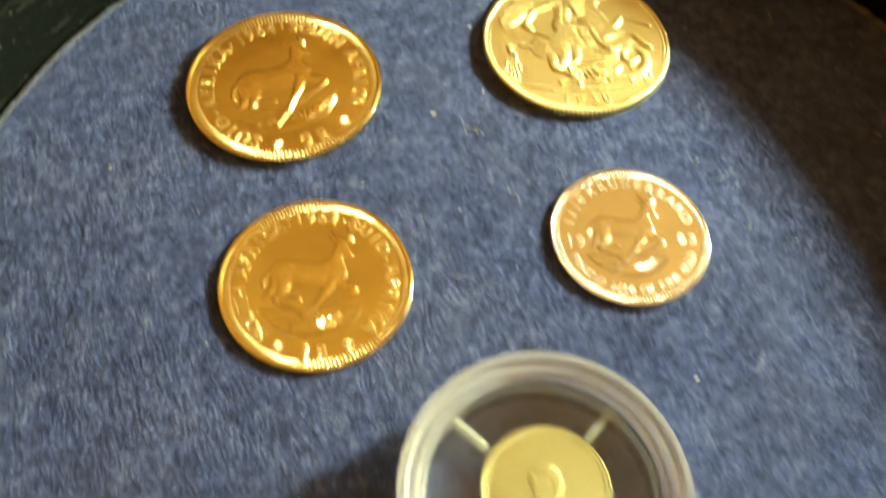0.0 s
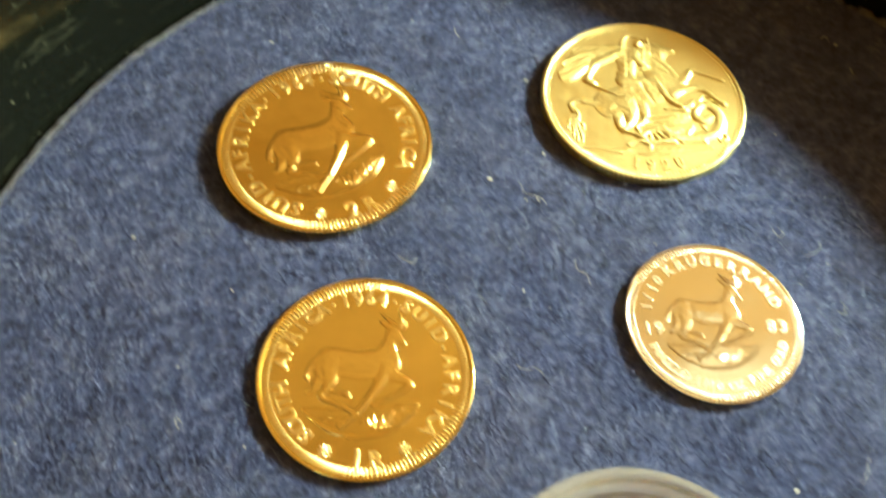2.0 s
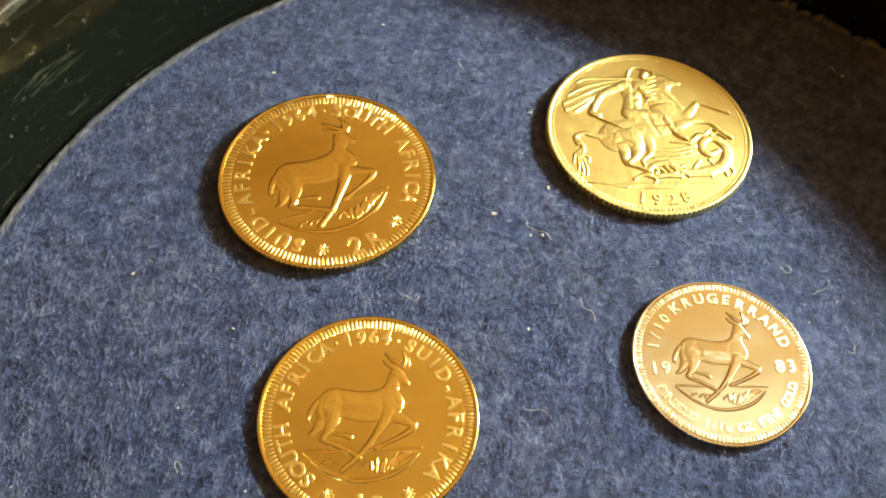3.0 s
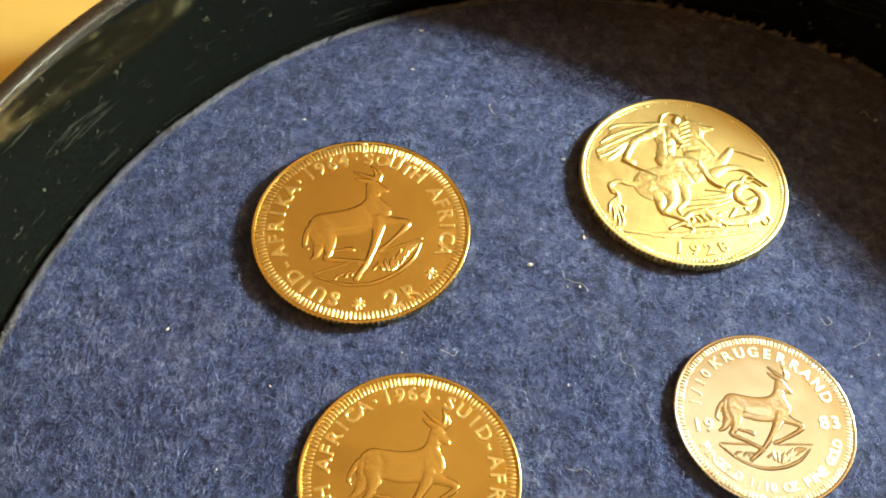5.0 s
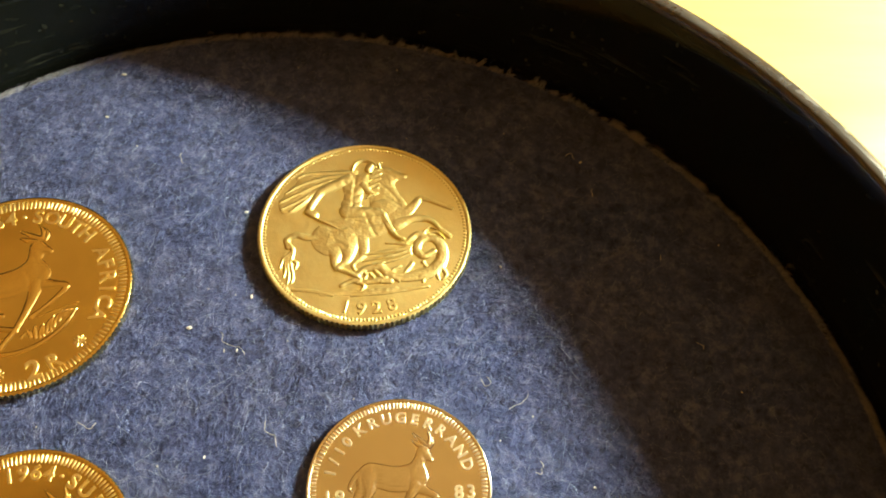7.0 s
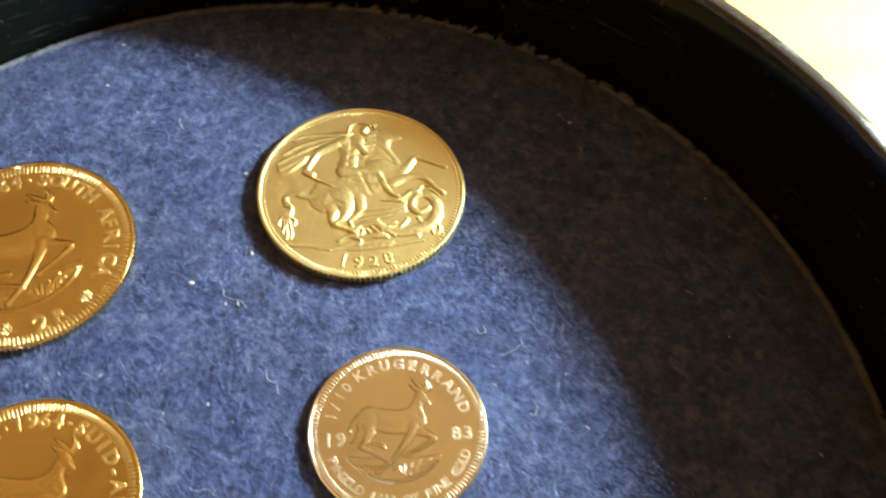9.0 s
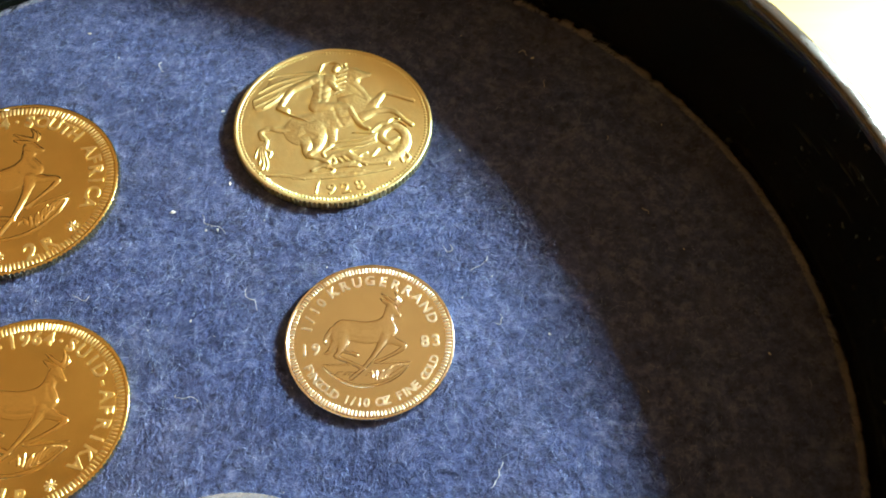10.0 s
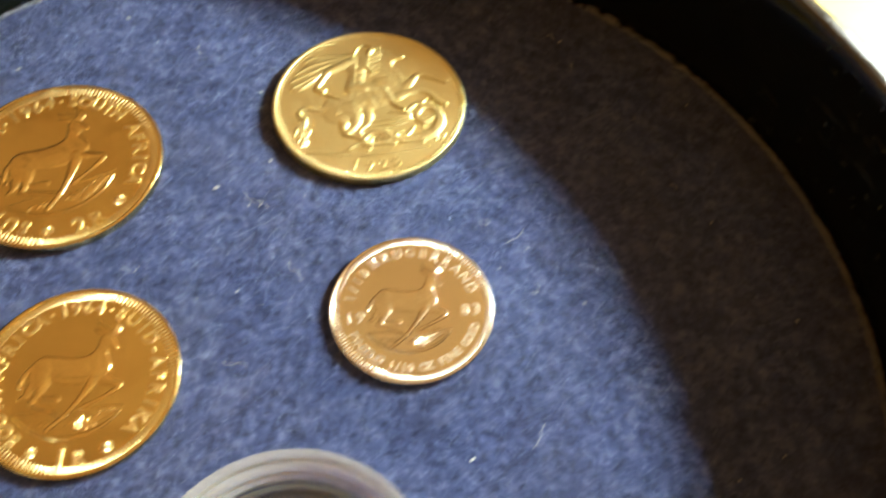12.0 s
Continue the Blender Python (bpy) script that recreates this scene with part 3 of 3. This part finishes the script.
    r.groove([(0.541, -0.368, 0.018), (0.614, -0.339, 0.018), (0.668, -0.267, 0.018)], 0.2)
    r.groove([(0.295, -0.496, 0.018), (0.393, -0.513, 0.018), (0.491, -0.501, 0.018)], 0.2)
    r.grain(0.09, 26, 3)
    r.grain(0.09, 60, 4)
    r.grain(0.08, 120, 5)
    return r


# ---- coins ----
def coin_blank(radius, thick, parent, material, reeds, dish=0.19):
    """Disc with a reeded edge, a raised rim and a slightly sunk field. Millimetres."""
    R, T = radius * MM, thick * MM
    field = T - dish * MM
    prof = [(0.0005 * MM, 0), (R * 0.9, 0), (R * 0.975, 0), (R * 0.985, 0.02 * MM), (R, 0.12 * MM), (R, T * 0.5), (R, T - 0.14 * MM), (R * 0.994, T - 0.05 * MM), (R * 0.986, T - 0.012 * MM), (R * 0.976, T),
            (R * 0.966, T - 0.012 * MM), (R * 0.957, T - 0.05 * MM), (R * 0.951, field + 0.01 * MM), (R * 0.947, field), (R * 0.943, field), (R * 0.7, field - 0.008 * MM), (R * 0.35, field - 0.004 * MM), (0.0005 * MM, field)]
    step = (0.0, 1.0, 1.0, 0.0)

    def wobble(a, k):
        if k not in (4, 5, 6, 7):
            return np.ones(len(a))
        return 1 - (0.006 if k == 7 else 0.013) * np.array(step)[np.arange(len(a)) % 4]

    lathe("disc", prof, reeds * 4, material, parent, wobble=wobble)
    return field


def border(radius, field, count, r0, r1, high, material, parent, width=0.6):
    """Ring of small raised teeth inside the rim."""
    R = radius * MM
    verts, faces = [], []
    for i in range(count):
        a = 2 * math.pi * i / count
        half = math.pi / count * width
        b = len(verts)
        for rr, hh in ((r0, -0.02), (r0 + (r1 - r0) * 0.2, 1.0), (r1 - (r1 - r0) * 0.1, 1.0), (r1, 0.3)):
            for s, k in ((-1, -0.1), (-0.45, 1.0), (0.45, 1.0), (1, -0.1)):
                verts.append((R * rr * math.cos(a + s * half), R * rr * math.sin(a + s * half), field + high * MM * min(hh, k)))
        for u in range(3):
            for v in range(3):
                faces.append((b + u * 4 + v, b + u * 4 + 4 + v, b + u * 4 + 5 + v, b + u * 4 + 1 + v))
    return mesh_object("border", verts, faces, material, parent)


def rosette(x, y, size, z, material, parent):
    r = Relief(40, 1.0)
    for k in range(8):
        a = k * math.pi / 4
        r.limb(0.2 * math.cos(a), 0.2 * math.sin(a), 0.12, 0.8 * math.cos(a), 0.8 * math.sin(a), 0.15, 0.8)
    ob = r.build("rosette", size * MM, z, 0.1 * MM, material, parent)
    ob.location = (x * MM, y * MM, 0)
    return ob


def on_arc(radius, deg):
    return radius * math.cos(radians(deg)), radius * math.sin(radians(deg))


BOK = springbok()


def rand_coin(at, radius, thick, turn, lean, value, left_word, right_word, label):
    c = thing("gold_coin", (at[0] * MM, at[1] * MM, 0), label, "coin", "gold coins on the felt", turn)
    f = coin_blank(radius, thick, c, GOLD_PROOF, 130)
    border(radius, f, 150, 0.872, 0.95, 0.085, GOLD_LETTER, c, 0.6)
    BOK.build("relief", 0.94 * radius * MM, f, 0.19 * MM, GOLD_RELIEF, c, lean, "raised springbok above a plant")
    R = radius * MM
    arc_text(left_word, 0.785 * R, 228, 123, 0.135 * R, f + 0.02 * MM, GOLD_LETTER, c)
    arc_text(right_word, 0.785 * R, 61, -44, 0.135 * R, f + 0.02 * MM, GOLD_LETTER, c)
    arc_text("\u00b71964\u00b7", 0.785 * R, 114, 70, 0.14 * R, f + 0.02 * MM, GOLD_LETTER, c)
    arc_text(value[0], 0.80 * R, -95, -95, 0.18 * R, f + 0.02 * MM, GOLD_LETTER, c, inward=True)
    arc_text(value[1], 0.80 * R, -83, -83, 0.14 * R, f + 0.02 * MM, GOLD_LETTER, c, inward=True)
    for deg in (-116, -64):
        x, y = on_arc(0.795 * radius, deg)
        rosette(x, y, 0.062 * radius, f, GOLD_LETTER, c)
    return c


P_R2, P_R1, P_SV, P_KR = (-20.0, 10.0), (-14.57, -15.29), (13.65, 17.13), (17.25, -9.38)
P_CAP, P_TRAY, RIM_R, RIM_Z = (6.15, -37.3), (4.86, -12.91), 60.2, 17.0

rand_coin(P_R2, 11.02, 1.5, 27.0, -8.0, "2R", "SUID-AFRIKA", "SOUTH AFRICA", "bright orange gold coin, two rand, springbok side up on blue felt")
rand_coin(P_R1, 9.65, 1.15, 2.0, -3.0, "1R", "SOUTH AFRICA", "SUID-AFRIKA", "mirror-bright orange gold coin, one rand, springbok side up on felt")


def bullion_coin(at, radius, thick, turn):
    c = thing("gold_coin", (at[0] * MM, at[1] * MM, 0), "small pale gold bullion coin dated 1983 with a springbok, on felt", "coin", "gold coins on the felt", turn)
    f = coin_blank(radius, thick, c, GOLD_PALE, 110, 0.12)
    border(radius, f, 140, 0.885, 0.952, 0.07, PALE_LETTER, c, 0.55)
    BOK.build("relief", 0.92 * radius * MM, f, 0.17 * MM, GOLD_PALE, c, -6.0, "raised springbok above a plant")
    R = radius * MM
    arc_text("1/10", 0.765 * R, 166, 137, 0.12 * R, f + 0.02 * MM, PALE_LETTER, c)
    arc_text("KRUGERRAND", 0.775 * R, 123, 16, 0.125 * R, f + 0.02 * MM, PALE_LETTER, c)
    arc_text("FYNGOUD 1/10 OZ FINE GOLD", 0.785 * R, -157, -24, 0.1 * R, f + 0.02 * MM, PALE_LETTER, c, inward=True)
    for word, x in (("19", -0.70), ("83", 0.70)):
        for i, ch in enumerate(word):
            co, fs = glyph(ch)
            px = (x + (i - 0.5) * 0.13) * R
            mesh_object("numeral", [(px + u * 0.145 * R, (v - 0.5) * 0.145 * R - 0.08 * R, f + w * 0.15 * R) for u, v, w in co], fs, PALE_LETTER, c, smooth=False)
    return c


bullion_coin(P_KR, 8.25, 1.2, 2.0)


def sovereign_coin(at, radius, thick, turn):
    c = thing("gold_coin", (at[0] * MM, at[1] * MM, 0), "worn yellow gold coin dated 1928 with a horse relief", "coin", "gold coins on the felt", turn)
    f = coin_blank(radius, thick, c, GOLD_YELLOW, 130, 0.12)
    border(radius, f, 170, 0.918, 0.952, 0.06, GOLD_YELLOW, c)
    horse_and_rider().build("relief", radius * MM, f, 0.26 * MM, GOLD_YELLOW, c, -4.5, "horse and plain rider over a coiled beast, in relief")
    arc_text("1928", 0.815 * radius * MM, -105, -76, 0.12 * radius * MM, f + 0.005 * MM, GOLD_YELLOW, c, inward=True)
    return c


sovereign_coin(P_SV, 11.02, 1.52, 4.0)


# ---- capsule with a tiny coin ----
def coin_capsule(at):
    c = thing("coin_capsule", (at[0] * MM, at[1] * MM, 0), "clear round plastic coin capsule standing on the blue felt", "capsule")
    ring = [(r * MM, z * MM) for r, z in ((9.7, 1.0), (9.7, 5.8), (9.85, 6.0), (10.2, 6.05), (10.3, 6.45), (10.5, 6.6), (11.1, 6.65), (11.25, 7.05), (11.5, 7.2), (12.0, 7.2), (11.98, 6.9), (11.98, 3.8), (11.83, 3.7), (11.98, 3.6), (11.98, 0.5), (11.9, 0.1), (10.0, 0.1))]
    lathe("ring", ring, 128, CLOUDY, c, "thick clear plastic ring", closed=True)
    for name, z0, z1, stuff in (("base", 0.15, 3.78, CLEAR), ("lid", 5.62, 6.0, LID)):
        lathe(name, [(0.01 * MM, z0 * MM), (9.5 * MM, z0 * MM), (9.65 * MM, (z0 + 0.1) * MM), (9.65 * MM, (z1 - 0.1) * MM), (9.5 * MM, z1 * MM), (0.01 * MM, z1 * MM)], 96, stuff, c, smooth=False).visible_shadow = False
    for k in range(4):
        rib = box("rib", (6.0 * MM, -0.3 * MM, 3.82 * MM), (9.65 * MM, 0.3 * MM, 5.58 * MM), CLOUDY, c, 0.12 * MM)
        rib.matrix_basis = pose(0, 0, 0, 0, 0, 49 + 90 * k)
    return c


coin_capsule(P_CAP)


def tiny_coin(at):
    c = thing("gold_coin", (at[0] * MM, at[1] * MM, 3.8 * MM), "tiny pale yellow gold coin held inside the clear capsule", "coin", "", 0.0)
    f = coin_blank(5.5, 1.0, c, GOLD_TINY, 90, 0.1)
    border(5.5, f, 90, 0.88, 0.955, 0.08, GOLD_TINY, c)
    # illegible legend: small raised bars round the edge
    for deg in range(20, 350, 14):
        b = box("legend_bar", (-0.16 * MM, -0.36 * MM, 0), (0.16 * MM, 0.36 * MM, 0.09 * MM), GOLD_TINY, c, 0.03 * MM)
        x, y = on_arc(4.25, deg)
        b.matrix_basis = pose(x * MM, y * MM, f, 0, 0, deg - 90)
    r = Relief(160)
    r.shape([(-0.34, -0.42), (-0.10, -0.50), (0.20, -0.44), (0.16, -0.20), (0.26, -0.02), (0.24, 0.22), (0.06, 0.40), (-0.18, 0.36), (-0.28, 0.14), (-0.20, -0.12)], 0.7, 0.1)
    for k in range(5):
        r.groove([(-0.22 + 0.06 * k, 0.30 - 0.03 * k, 0.02), (-0.12 + 0.05 * k, 0.10, 0.02), (-0.14 + 0.06 * k, -0.10, 0.02)], 0.25)
    r.grain(0.3, 14, 8)
    r.build("relief", 5.5 * MM, f, 0.12 * MM, GOLD_TINY, c, 0, "worn raised form")
    return c


tiny_coin((P_CAP[0] + 0.4, P_CAP[1] + 0.6))

# ---- tray and felt ----
tray = thing("tray", (P_TRAY[0] * MM, P_TRAY[1] * MM, -3.2 * MM), "round glossy black tray with raised rim on a wooden table", "tray")
Z0 = 3.2
tray_prof = [(r * MM, (z + Z0) * MM) for r, z in ((0.02, -1.55), (57.5, -1.55), (58.8, -1.2), (59.1, 0.0), (RIM_R - 0.4, RIM_Z - 3.0), (RIM_R, RIM_Z - 1.0),
                                                 (RIM_R + 1.75, RIM_Z - 1.0), (RIM_R + 1.6, 4.0), (RIM_R + 0.6, -2.6), (RIM_R, -3.2), (0.02, -3.2))]
lathe("body", tray_prof, 360, LACQUER, tray)
lip = [(r * MM, (z + Z0) * MM) for r, z in ((RIM_R - 0.05, RIM_Z - 1.05), (RIM_R - 0.08, RIM_Z - 0.4), (RIM_R + 0.1, RIM_Z - 0.1), (RIM_R + 0.35, RIM_Z), (RIM_R + 0.8, RIM_Z), (RIM_R + 1.4, RIM_Z - 0.12), (RIM_R + 1.75, RIM_Z - 0.35), (RIM_R + 1.9, RIM_Z - 0.7), (RIM_R + 1.8, RIM_Z - 1.05))]
lathe("lip", lip, 360, LIP, tray, "rounded, glossy black lip", closed=True)

FELT_R = 58.3
felt = thing("felt_disc", (P_TRAY[0] * MM, P_TRAY[1] * MM, -1.5 * MM), "round blue felt pad with a frayed edge, lining the tray", "felt")


def frayed(a, k):
    if k < 2:
        return np.ones(len(a))
    rng = np.random.RandomState(5)
    fine = np.convolve(np.tile(rng.rand(len(a)), 3), [0.25, 0.5, 0.25], "same")[len(a):2 * len(a)]
    return 1 - 0.004 * fine - 0.004 * np.sin(a * 37 + np.sin(a * 11) * 2) ** 2


pad = [(r * MM, z * MM) for r, z in ((0.01, 0.0), (FELT_R - 0.6, 0.0), (FELT_R + 0.25, 0.3), (FELT_R + 0.3, 1.3), (FELT_R - 0.1, 1.85), (FELT_R - 1.2, 2.0), (0.01, 2.0))]
lathe("pad", pad, 900, FELT, felt, wobble=frayed)


def fibres(name, count, seed, length, rise, width, material, parent, where, label="", brushed=None):
    """Fine curled ribbons. where(rng, n) gives the roots in millimetres; heights start at the felt's surface."""
    rng = np.random.RandomState(seed)
    root = where(rng, count)
    n = len(root)
    head = rng.rand(n) * 2 * np.pi
    if brushed is not None:
        combed = rng.rand(n) < 0.6
        head[combed] = brushed + 0.6 * rng.randn(combed.sum())
    ln = length[0] + (length[1] - length[0]) * rng.rand(n) ** 2
    curl = rng.randn(n) * 1.1
    up = rise[0] + (rise[1] - rise[0]) * rng.rand(n) ** 2
    wd = width[0] + (width[1] - width[0]) * rng.rand(n)
    seg = 3
    co = np.zeros((n, seg + 1, 2, 3))
    p = root.copy()
    h = head - curl / 2
    for k in range(seg + 1):
        t = k / seg
        zz = 0.02 + up * np.sin(np.pi * min(t * 0.8 + 0.1, 1.0))
        taper = wd * (1.0 if 0 < k < seg else 0.35)
        side = np.stack([-np.sin(h), np.cos(h)], 1) * taper[:, None] / 2
        for s in (0, 1):
            co[:, k, s, :2] = p + side * (1 if s else -1)
            co[:, k, s, 2] = zz + (0.3 * wd if s else -0.3 * wd)
        p = p + np.stack([np.cos(h), np.sin(h)], 1) * (ln / seg)[:, None]
        h = h + curl / seg + rng.randn(n) * 0.25
    base = (np.arange(n) * (seg + 1) * 2)[:, None, None]
    k = np.arange(seg)[None, :, None] * 2
    quads = (base + k + np.array([0, 2, 3, 1])[None, None, :]).reshape(-1, 4)
    co = co.reshape(-1, 3)
    co[:, 2] += 2.0
    ob = quads_object(name, co * MM, quads, material, parent, label)
    return tagged(ob, kind="stuff")


COVERED = [(P_R2, 10.6), (P_R1, 9.3), (P_SV, 10.6), (P_KR, 7.9), (P_CAP, 11.6)]


def uncovered(p):
    ok = np.ones(len(p), bool)
    for c, r in COVERED:
        ok &= np.hypot(p[:, 0] + P_TRAY[0] - c[0], p[:, 1] + P_TRAY[1] - c[1]) > r
    return p[ok]


def all_over(rng, n):
    r, a = (FELT_R - 0.6) * np.sqrt(rng.rand(n)), rng.rand(n) * 2 * np.pi
    return uncovered(np.stack([r * np.cos(a), r * np.sin(a)], 1))


def fringe(name, tufts, per, seed, material, parent):
    """Tufts of fine fibres along the cut edge; each tuft leans outwards and runs together into a point."""
    rng = np.random.RandomState(seed)
    n = tufts * per
    k = np.repeat(np.arange(tufts), per)
    mid = (np.arange(tufts) + 1.6 * rng.randn(tufts)) * 2 * np.pi / tufts
    ragged = np.exp(-(np.angle(np.exp(1j * (mid - 1.15))) / 0.5) ** 2)
    out = 0.08 + (0.16 + 0.8 * ragged) * rng.rand(tufts) ** 2.2
    sway = rng.randn(tufts) * 0.35 / FELT_R
    loose = 1 - ragged[k]
    a0 = mid[k] + rng.randn(n) * (0.30 + 0.5 * loose) / FELT_R
    a1 = mid[k] + sway[k] + rng.randn(n) * (0.14 + 0.6 * loose) / FELT_R
    r0 = FELT_R - 0.8 + 0.6 * rng.rand(n)
    r1 = FELT_R - 0.1 + (out[k] + 0.32 * loose * rng.rand(n)) * (0.2 + 0.8 * rng.rand(n))
    z0, z1 = 1.75 + 0.2 * rng.rand(n), 2.0 + 0.45 * rng.rand(n) * out[k]
    wd = 0.014 + 0.018 * rng.rand(n)
    co = np.zeros((n, 4, 2, 3))
    for i in range(4):
        t = i / 3
        a, r = a0 + (a1 - a0) * t ** 0.7, r0 + (r1 - r0) * t
        z = z0 + (z1 - z0) * np.sin(t * 1.8)
        w = wd * (1.0 - 0.7 * t) / FELT_R
        for s in (0, 1):
            b = a + (w if s else -w) * 0.5
            co[:, i, s] = np.stack([r * np.cos(b), r * np.sin(b), z + (0.01 if s else -0.01)], 1)
    base = (np.arange(n) * 8)[:, None, None]
    quads = (base + np.arange(3)[None, :, None] * 2 + np.array([0, 2, 3, 1])[None, None, :]).reshape(-1, 4)
    return tagged(quads_object(name, co.reshape(-1, 3) * MM, quads, material, parent), kind="stuff")


def brushed_up(rng, n):
    """Tousled patches between the coins."""
    c = np.array([(2, 2), (10, 0), (26, 4), (-6, -8), (28, -14), (-4, 22)], float)
    k = rng.randint(0, len(c), n)
    return uncovered(c[k] - np.array(P_TRAY) + rng.randn(n, 2) * (5.0, 4.0))


fibres("nap", 190000, 1, (0.35, 1.5), (0.02, 0.22), (0.02, 0.05), FIBRE, felt, all_over, brushed=1.4)
fringe("frayed_edge", 820, 30, 2, FRAY, felt)
fibres("loose_hairs", 900, 3, (1.2, 4.2), (0.1, 0.5), (0.012, 0.024), PALE, felt, brushed_up)
fibres("fine_fuzz", 10000, 6, (0.5, 1.8), (0.1, 0.4), (0.010, 0.020), PALE, felt, all_over, brushed=1.5)


def fleck(x, y, size, seed):
    rng = np.random.RandomState(seed)
    bm = bmesh.new()
    bmesh.ops.create_icosphere(bm, subdivisions=2, radius=1)
    st = np.array((1.0, 0.55, 0.35)) * size * MM
    for v in bm.verts:
        v.co = Vector([c * s * (0.7 + 0.6 * rng.rand()) for c, s in zip(v.co, st)])
    me = bpy.data.meshes.new("lint_fleck")
    bm.to_mesh(me)
    bm.free()
    me.materials.append(LINT)
    ob = new("lint_fleck", me)
    ob.matrix_basis = pose(x * MM, y * MM, 0.22 * size * MM + 0.58 * MM, 0, 0, rng.rand() * 180)
    return tagged(ob, "tiny white fleck of lint on the blue felt", "lint", "lint flecks")


for i, (x, y, s) in enumerate(((-3.1, 6.4, 0.42), (1.7, 4.0, 0.25), (-14.4, 38.5, 0.4), (-15.3, 32.3, 0.3), (-27.0, 24.4, 0.28), (-37.5, -1.5, 0.25), (1.2, 19.8, 0.3), (2.6, 9.8, 0.3),
                               (37.1, 26.5, 0.3), (56.0, -12.6, 0.25), (22.0, -25.0, 0.3), (-0.2, -6.4, 0.2))):
    fleck(x, y, 0.75 * s, i)
rnd = random.Random(4)
for i in range(45):
    a, rr = rnd.random() * 6.283, 56 * math.sqrt(rnd.random())
    x, y = P_TRAY[0] + rr * math.cos(a), P_TRAY[1] + rr * math.sin(a)
    if all(math.hypot(x - c[0], y - c[1]) > q + 0.6 for c, q in COVERED):
        fleck(x, y, 0.06 + 0.08 * rnd.random(), 100 + i)

def lint_hair(x, y, length, seed, thick=0.022):
    """A curled white thread lying on the nap."""
    rng = np.random.RandomState(seed)
    n, sides = 12, 5
    h, p = rng.rand() * 6.28, np.zeros(2)
    pts = []
    for i in range(n):
        pts.append((p[0], p[1], 0.08 + 0.12 * math.sin(3.1 * i / (n - 1))))
        h += rng.randn() * 0.45 + 0.12
        p = p + np.array((math.cos(h), math.sin(h))) * length / n
    verts = [(a + thick * math.cos(6.283 * k / sides), b + thick * math.sin(6.283 * k / sides) * 0.7, c + thick * math.sin(6.283 * k / sides)) for a, b, c in pts for k in range(sides)]
    verts = [(a * MM, b * MM, c * MM) for a, b, c in verts]
    faces = [(i * sides + k, i * sides + (k + 1) % sides, (i + 1) * sides + (k + 1) % sides, (i + 1) * sides + k) for i in range(n - 1) for k in range(sides)]
    ob = mesh_object("lint_thread", verts, faces, LINT)
    ob.location = (x * MM, y * MM, 0.5 * MM)
    return tagged(ob, "fine curled white thread of lint on the felt", "lint", "lint threads")


for i, (x, y, ln) in enumerate(((36.5, 27.0, 1.6), (38.0, 22.0, 1.2), (2.5, 3.5, 4.5), (27.5, -2.0, 3.0), (30.0, -7.0, 2.2), (-12.0, -3.0, 2.5), (5.0, -3.0, 3.5), (47.0, 4.0, 1.3), (44.0, 14.0, 1.0), (-30.0, -20.0, 2.0), (-6.0, 26.0, 2.0), (29.0, -22.0, 3.0), (25.0, 1.0, 2.5), (-1.0, -14.0, 3.0))):
    lint_hair(x, y, ln, 40 + i)

# ---- table and room ----
TOP = -3.2 * MM
table = thing("table", (0, 0, -0.76), "honey-coloured varnished wooden table under the black tray", "table")
box("tabletop", (-0.8, -0.6, 0.76 + TOP - 0.03), (0.8, 0.7, 0.76 + TOP), WOOD, table, 0.004)
for x in (-0.72, 0.72):
    for y in (-0.52, 0.62):
        box("leg", (x - 0.03, y - 0.03, 0), (x + 0.03, y + 0.03, 0.73 + TOP), WOOD, table, 0.003)

# unseen room shell, added for bounced light and for what the coins mirror
box("floor", (-1.8, -1.6, -0.86), (1.75, 1.9, -0.76), FLOOR, kind="structure")
box("ceiling", (-1.8, -1.6, 1.6), (1.75, 1.9, 1.7), CEIL, kind="structure")
box("wall_west", (-1.8, -1.6, -0.76), (-1.7, 1.9, 1.6), WALL, kind="structure")
box("wall_south", (-1.7, -1.6, -0.76), (1.6, -1.5, 1.6), WALL, kind="structure")
box("wall_north", (-1.7, 1.8, -0.76), (1.6, 1.9, 1.6), WALL, kind="structure")
for name, y0, y1, z0, z1 in (("wall_east_1", -1.6, WIN_Y[0], -0.76, 1.6), ("wall_east_2", WIN_Y[1], 1.9, -0.76, 1.6), ("wall_east_3", WIN_Y[0], WIN_Y[1], -0.76, WIN_Z[0]), ("wall_east_4", WIN_Y[0], WIN_Y[1], WIN_Z[1], 1.6)):
    box(name, (1.6, y0, z0), (1.75, y1, z1), WALL, kind="structure")
# frame of the unseen window, added around the warm fill lamp
window = tagged(thing("added_window", (1.62, WIN_Y[0], WIN_Z[0]), "white painted frame of the added, unseen window", "window"), kind="structure")
w, h = WIN_Y[1] - WIN_Y[0], WIN_Z[1] - WIN_Z[0]
for lo, hi in (((0, 0, 0), (0.05, 0.04, h)), ((0, w - 0.04, 0), (0.05, w, h)), ((0, 0.04, 0), (0.05, w - 0.04, 0.04)), ((0, 0.04, h - 0.04), (0.05, w - 0.04, h))):
    box("added_window_frame", lo, hi, FRAME, window, 0.004)
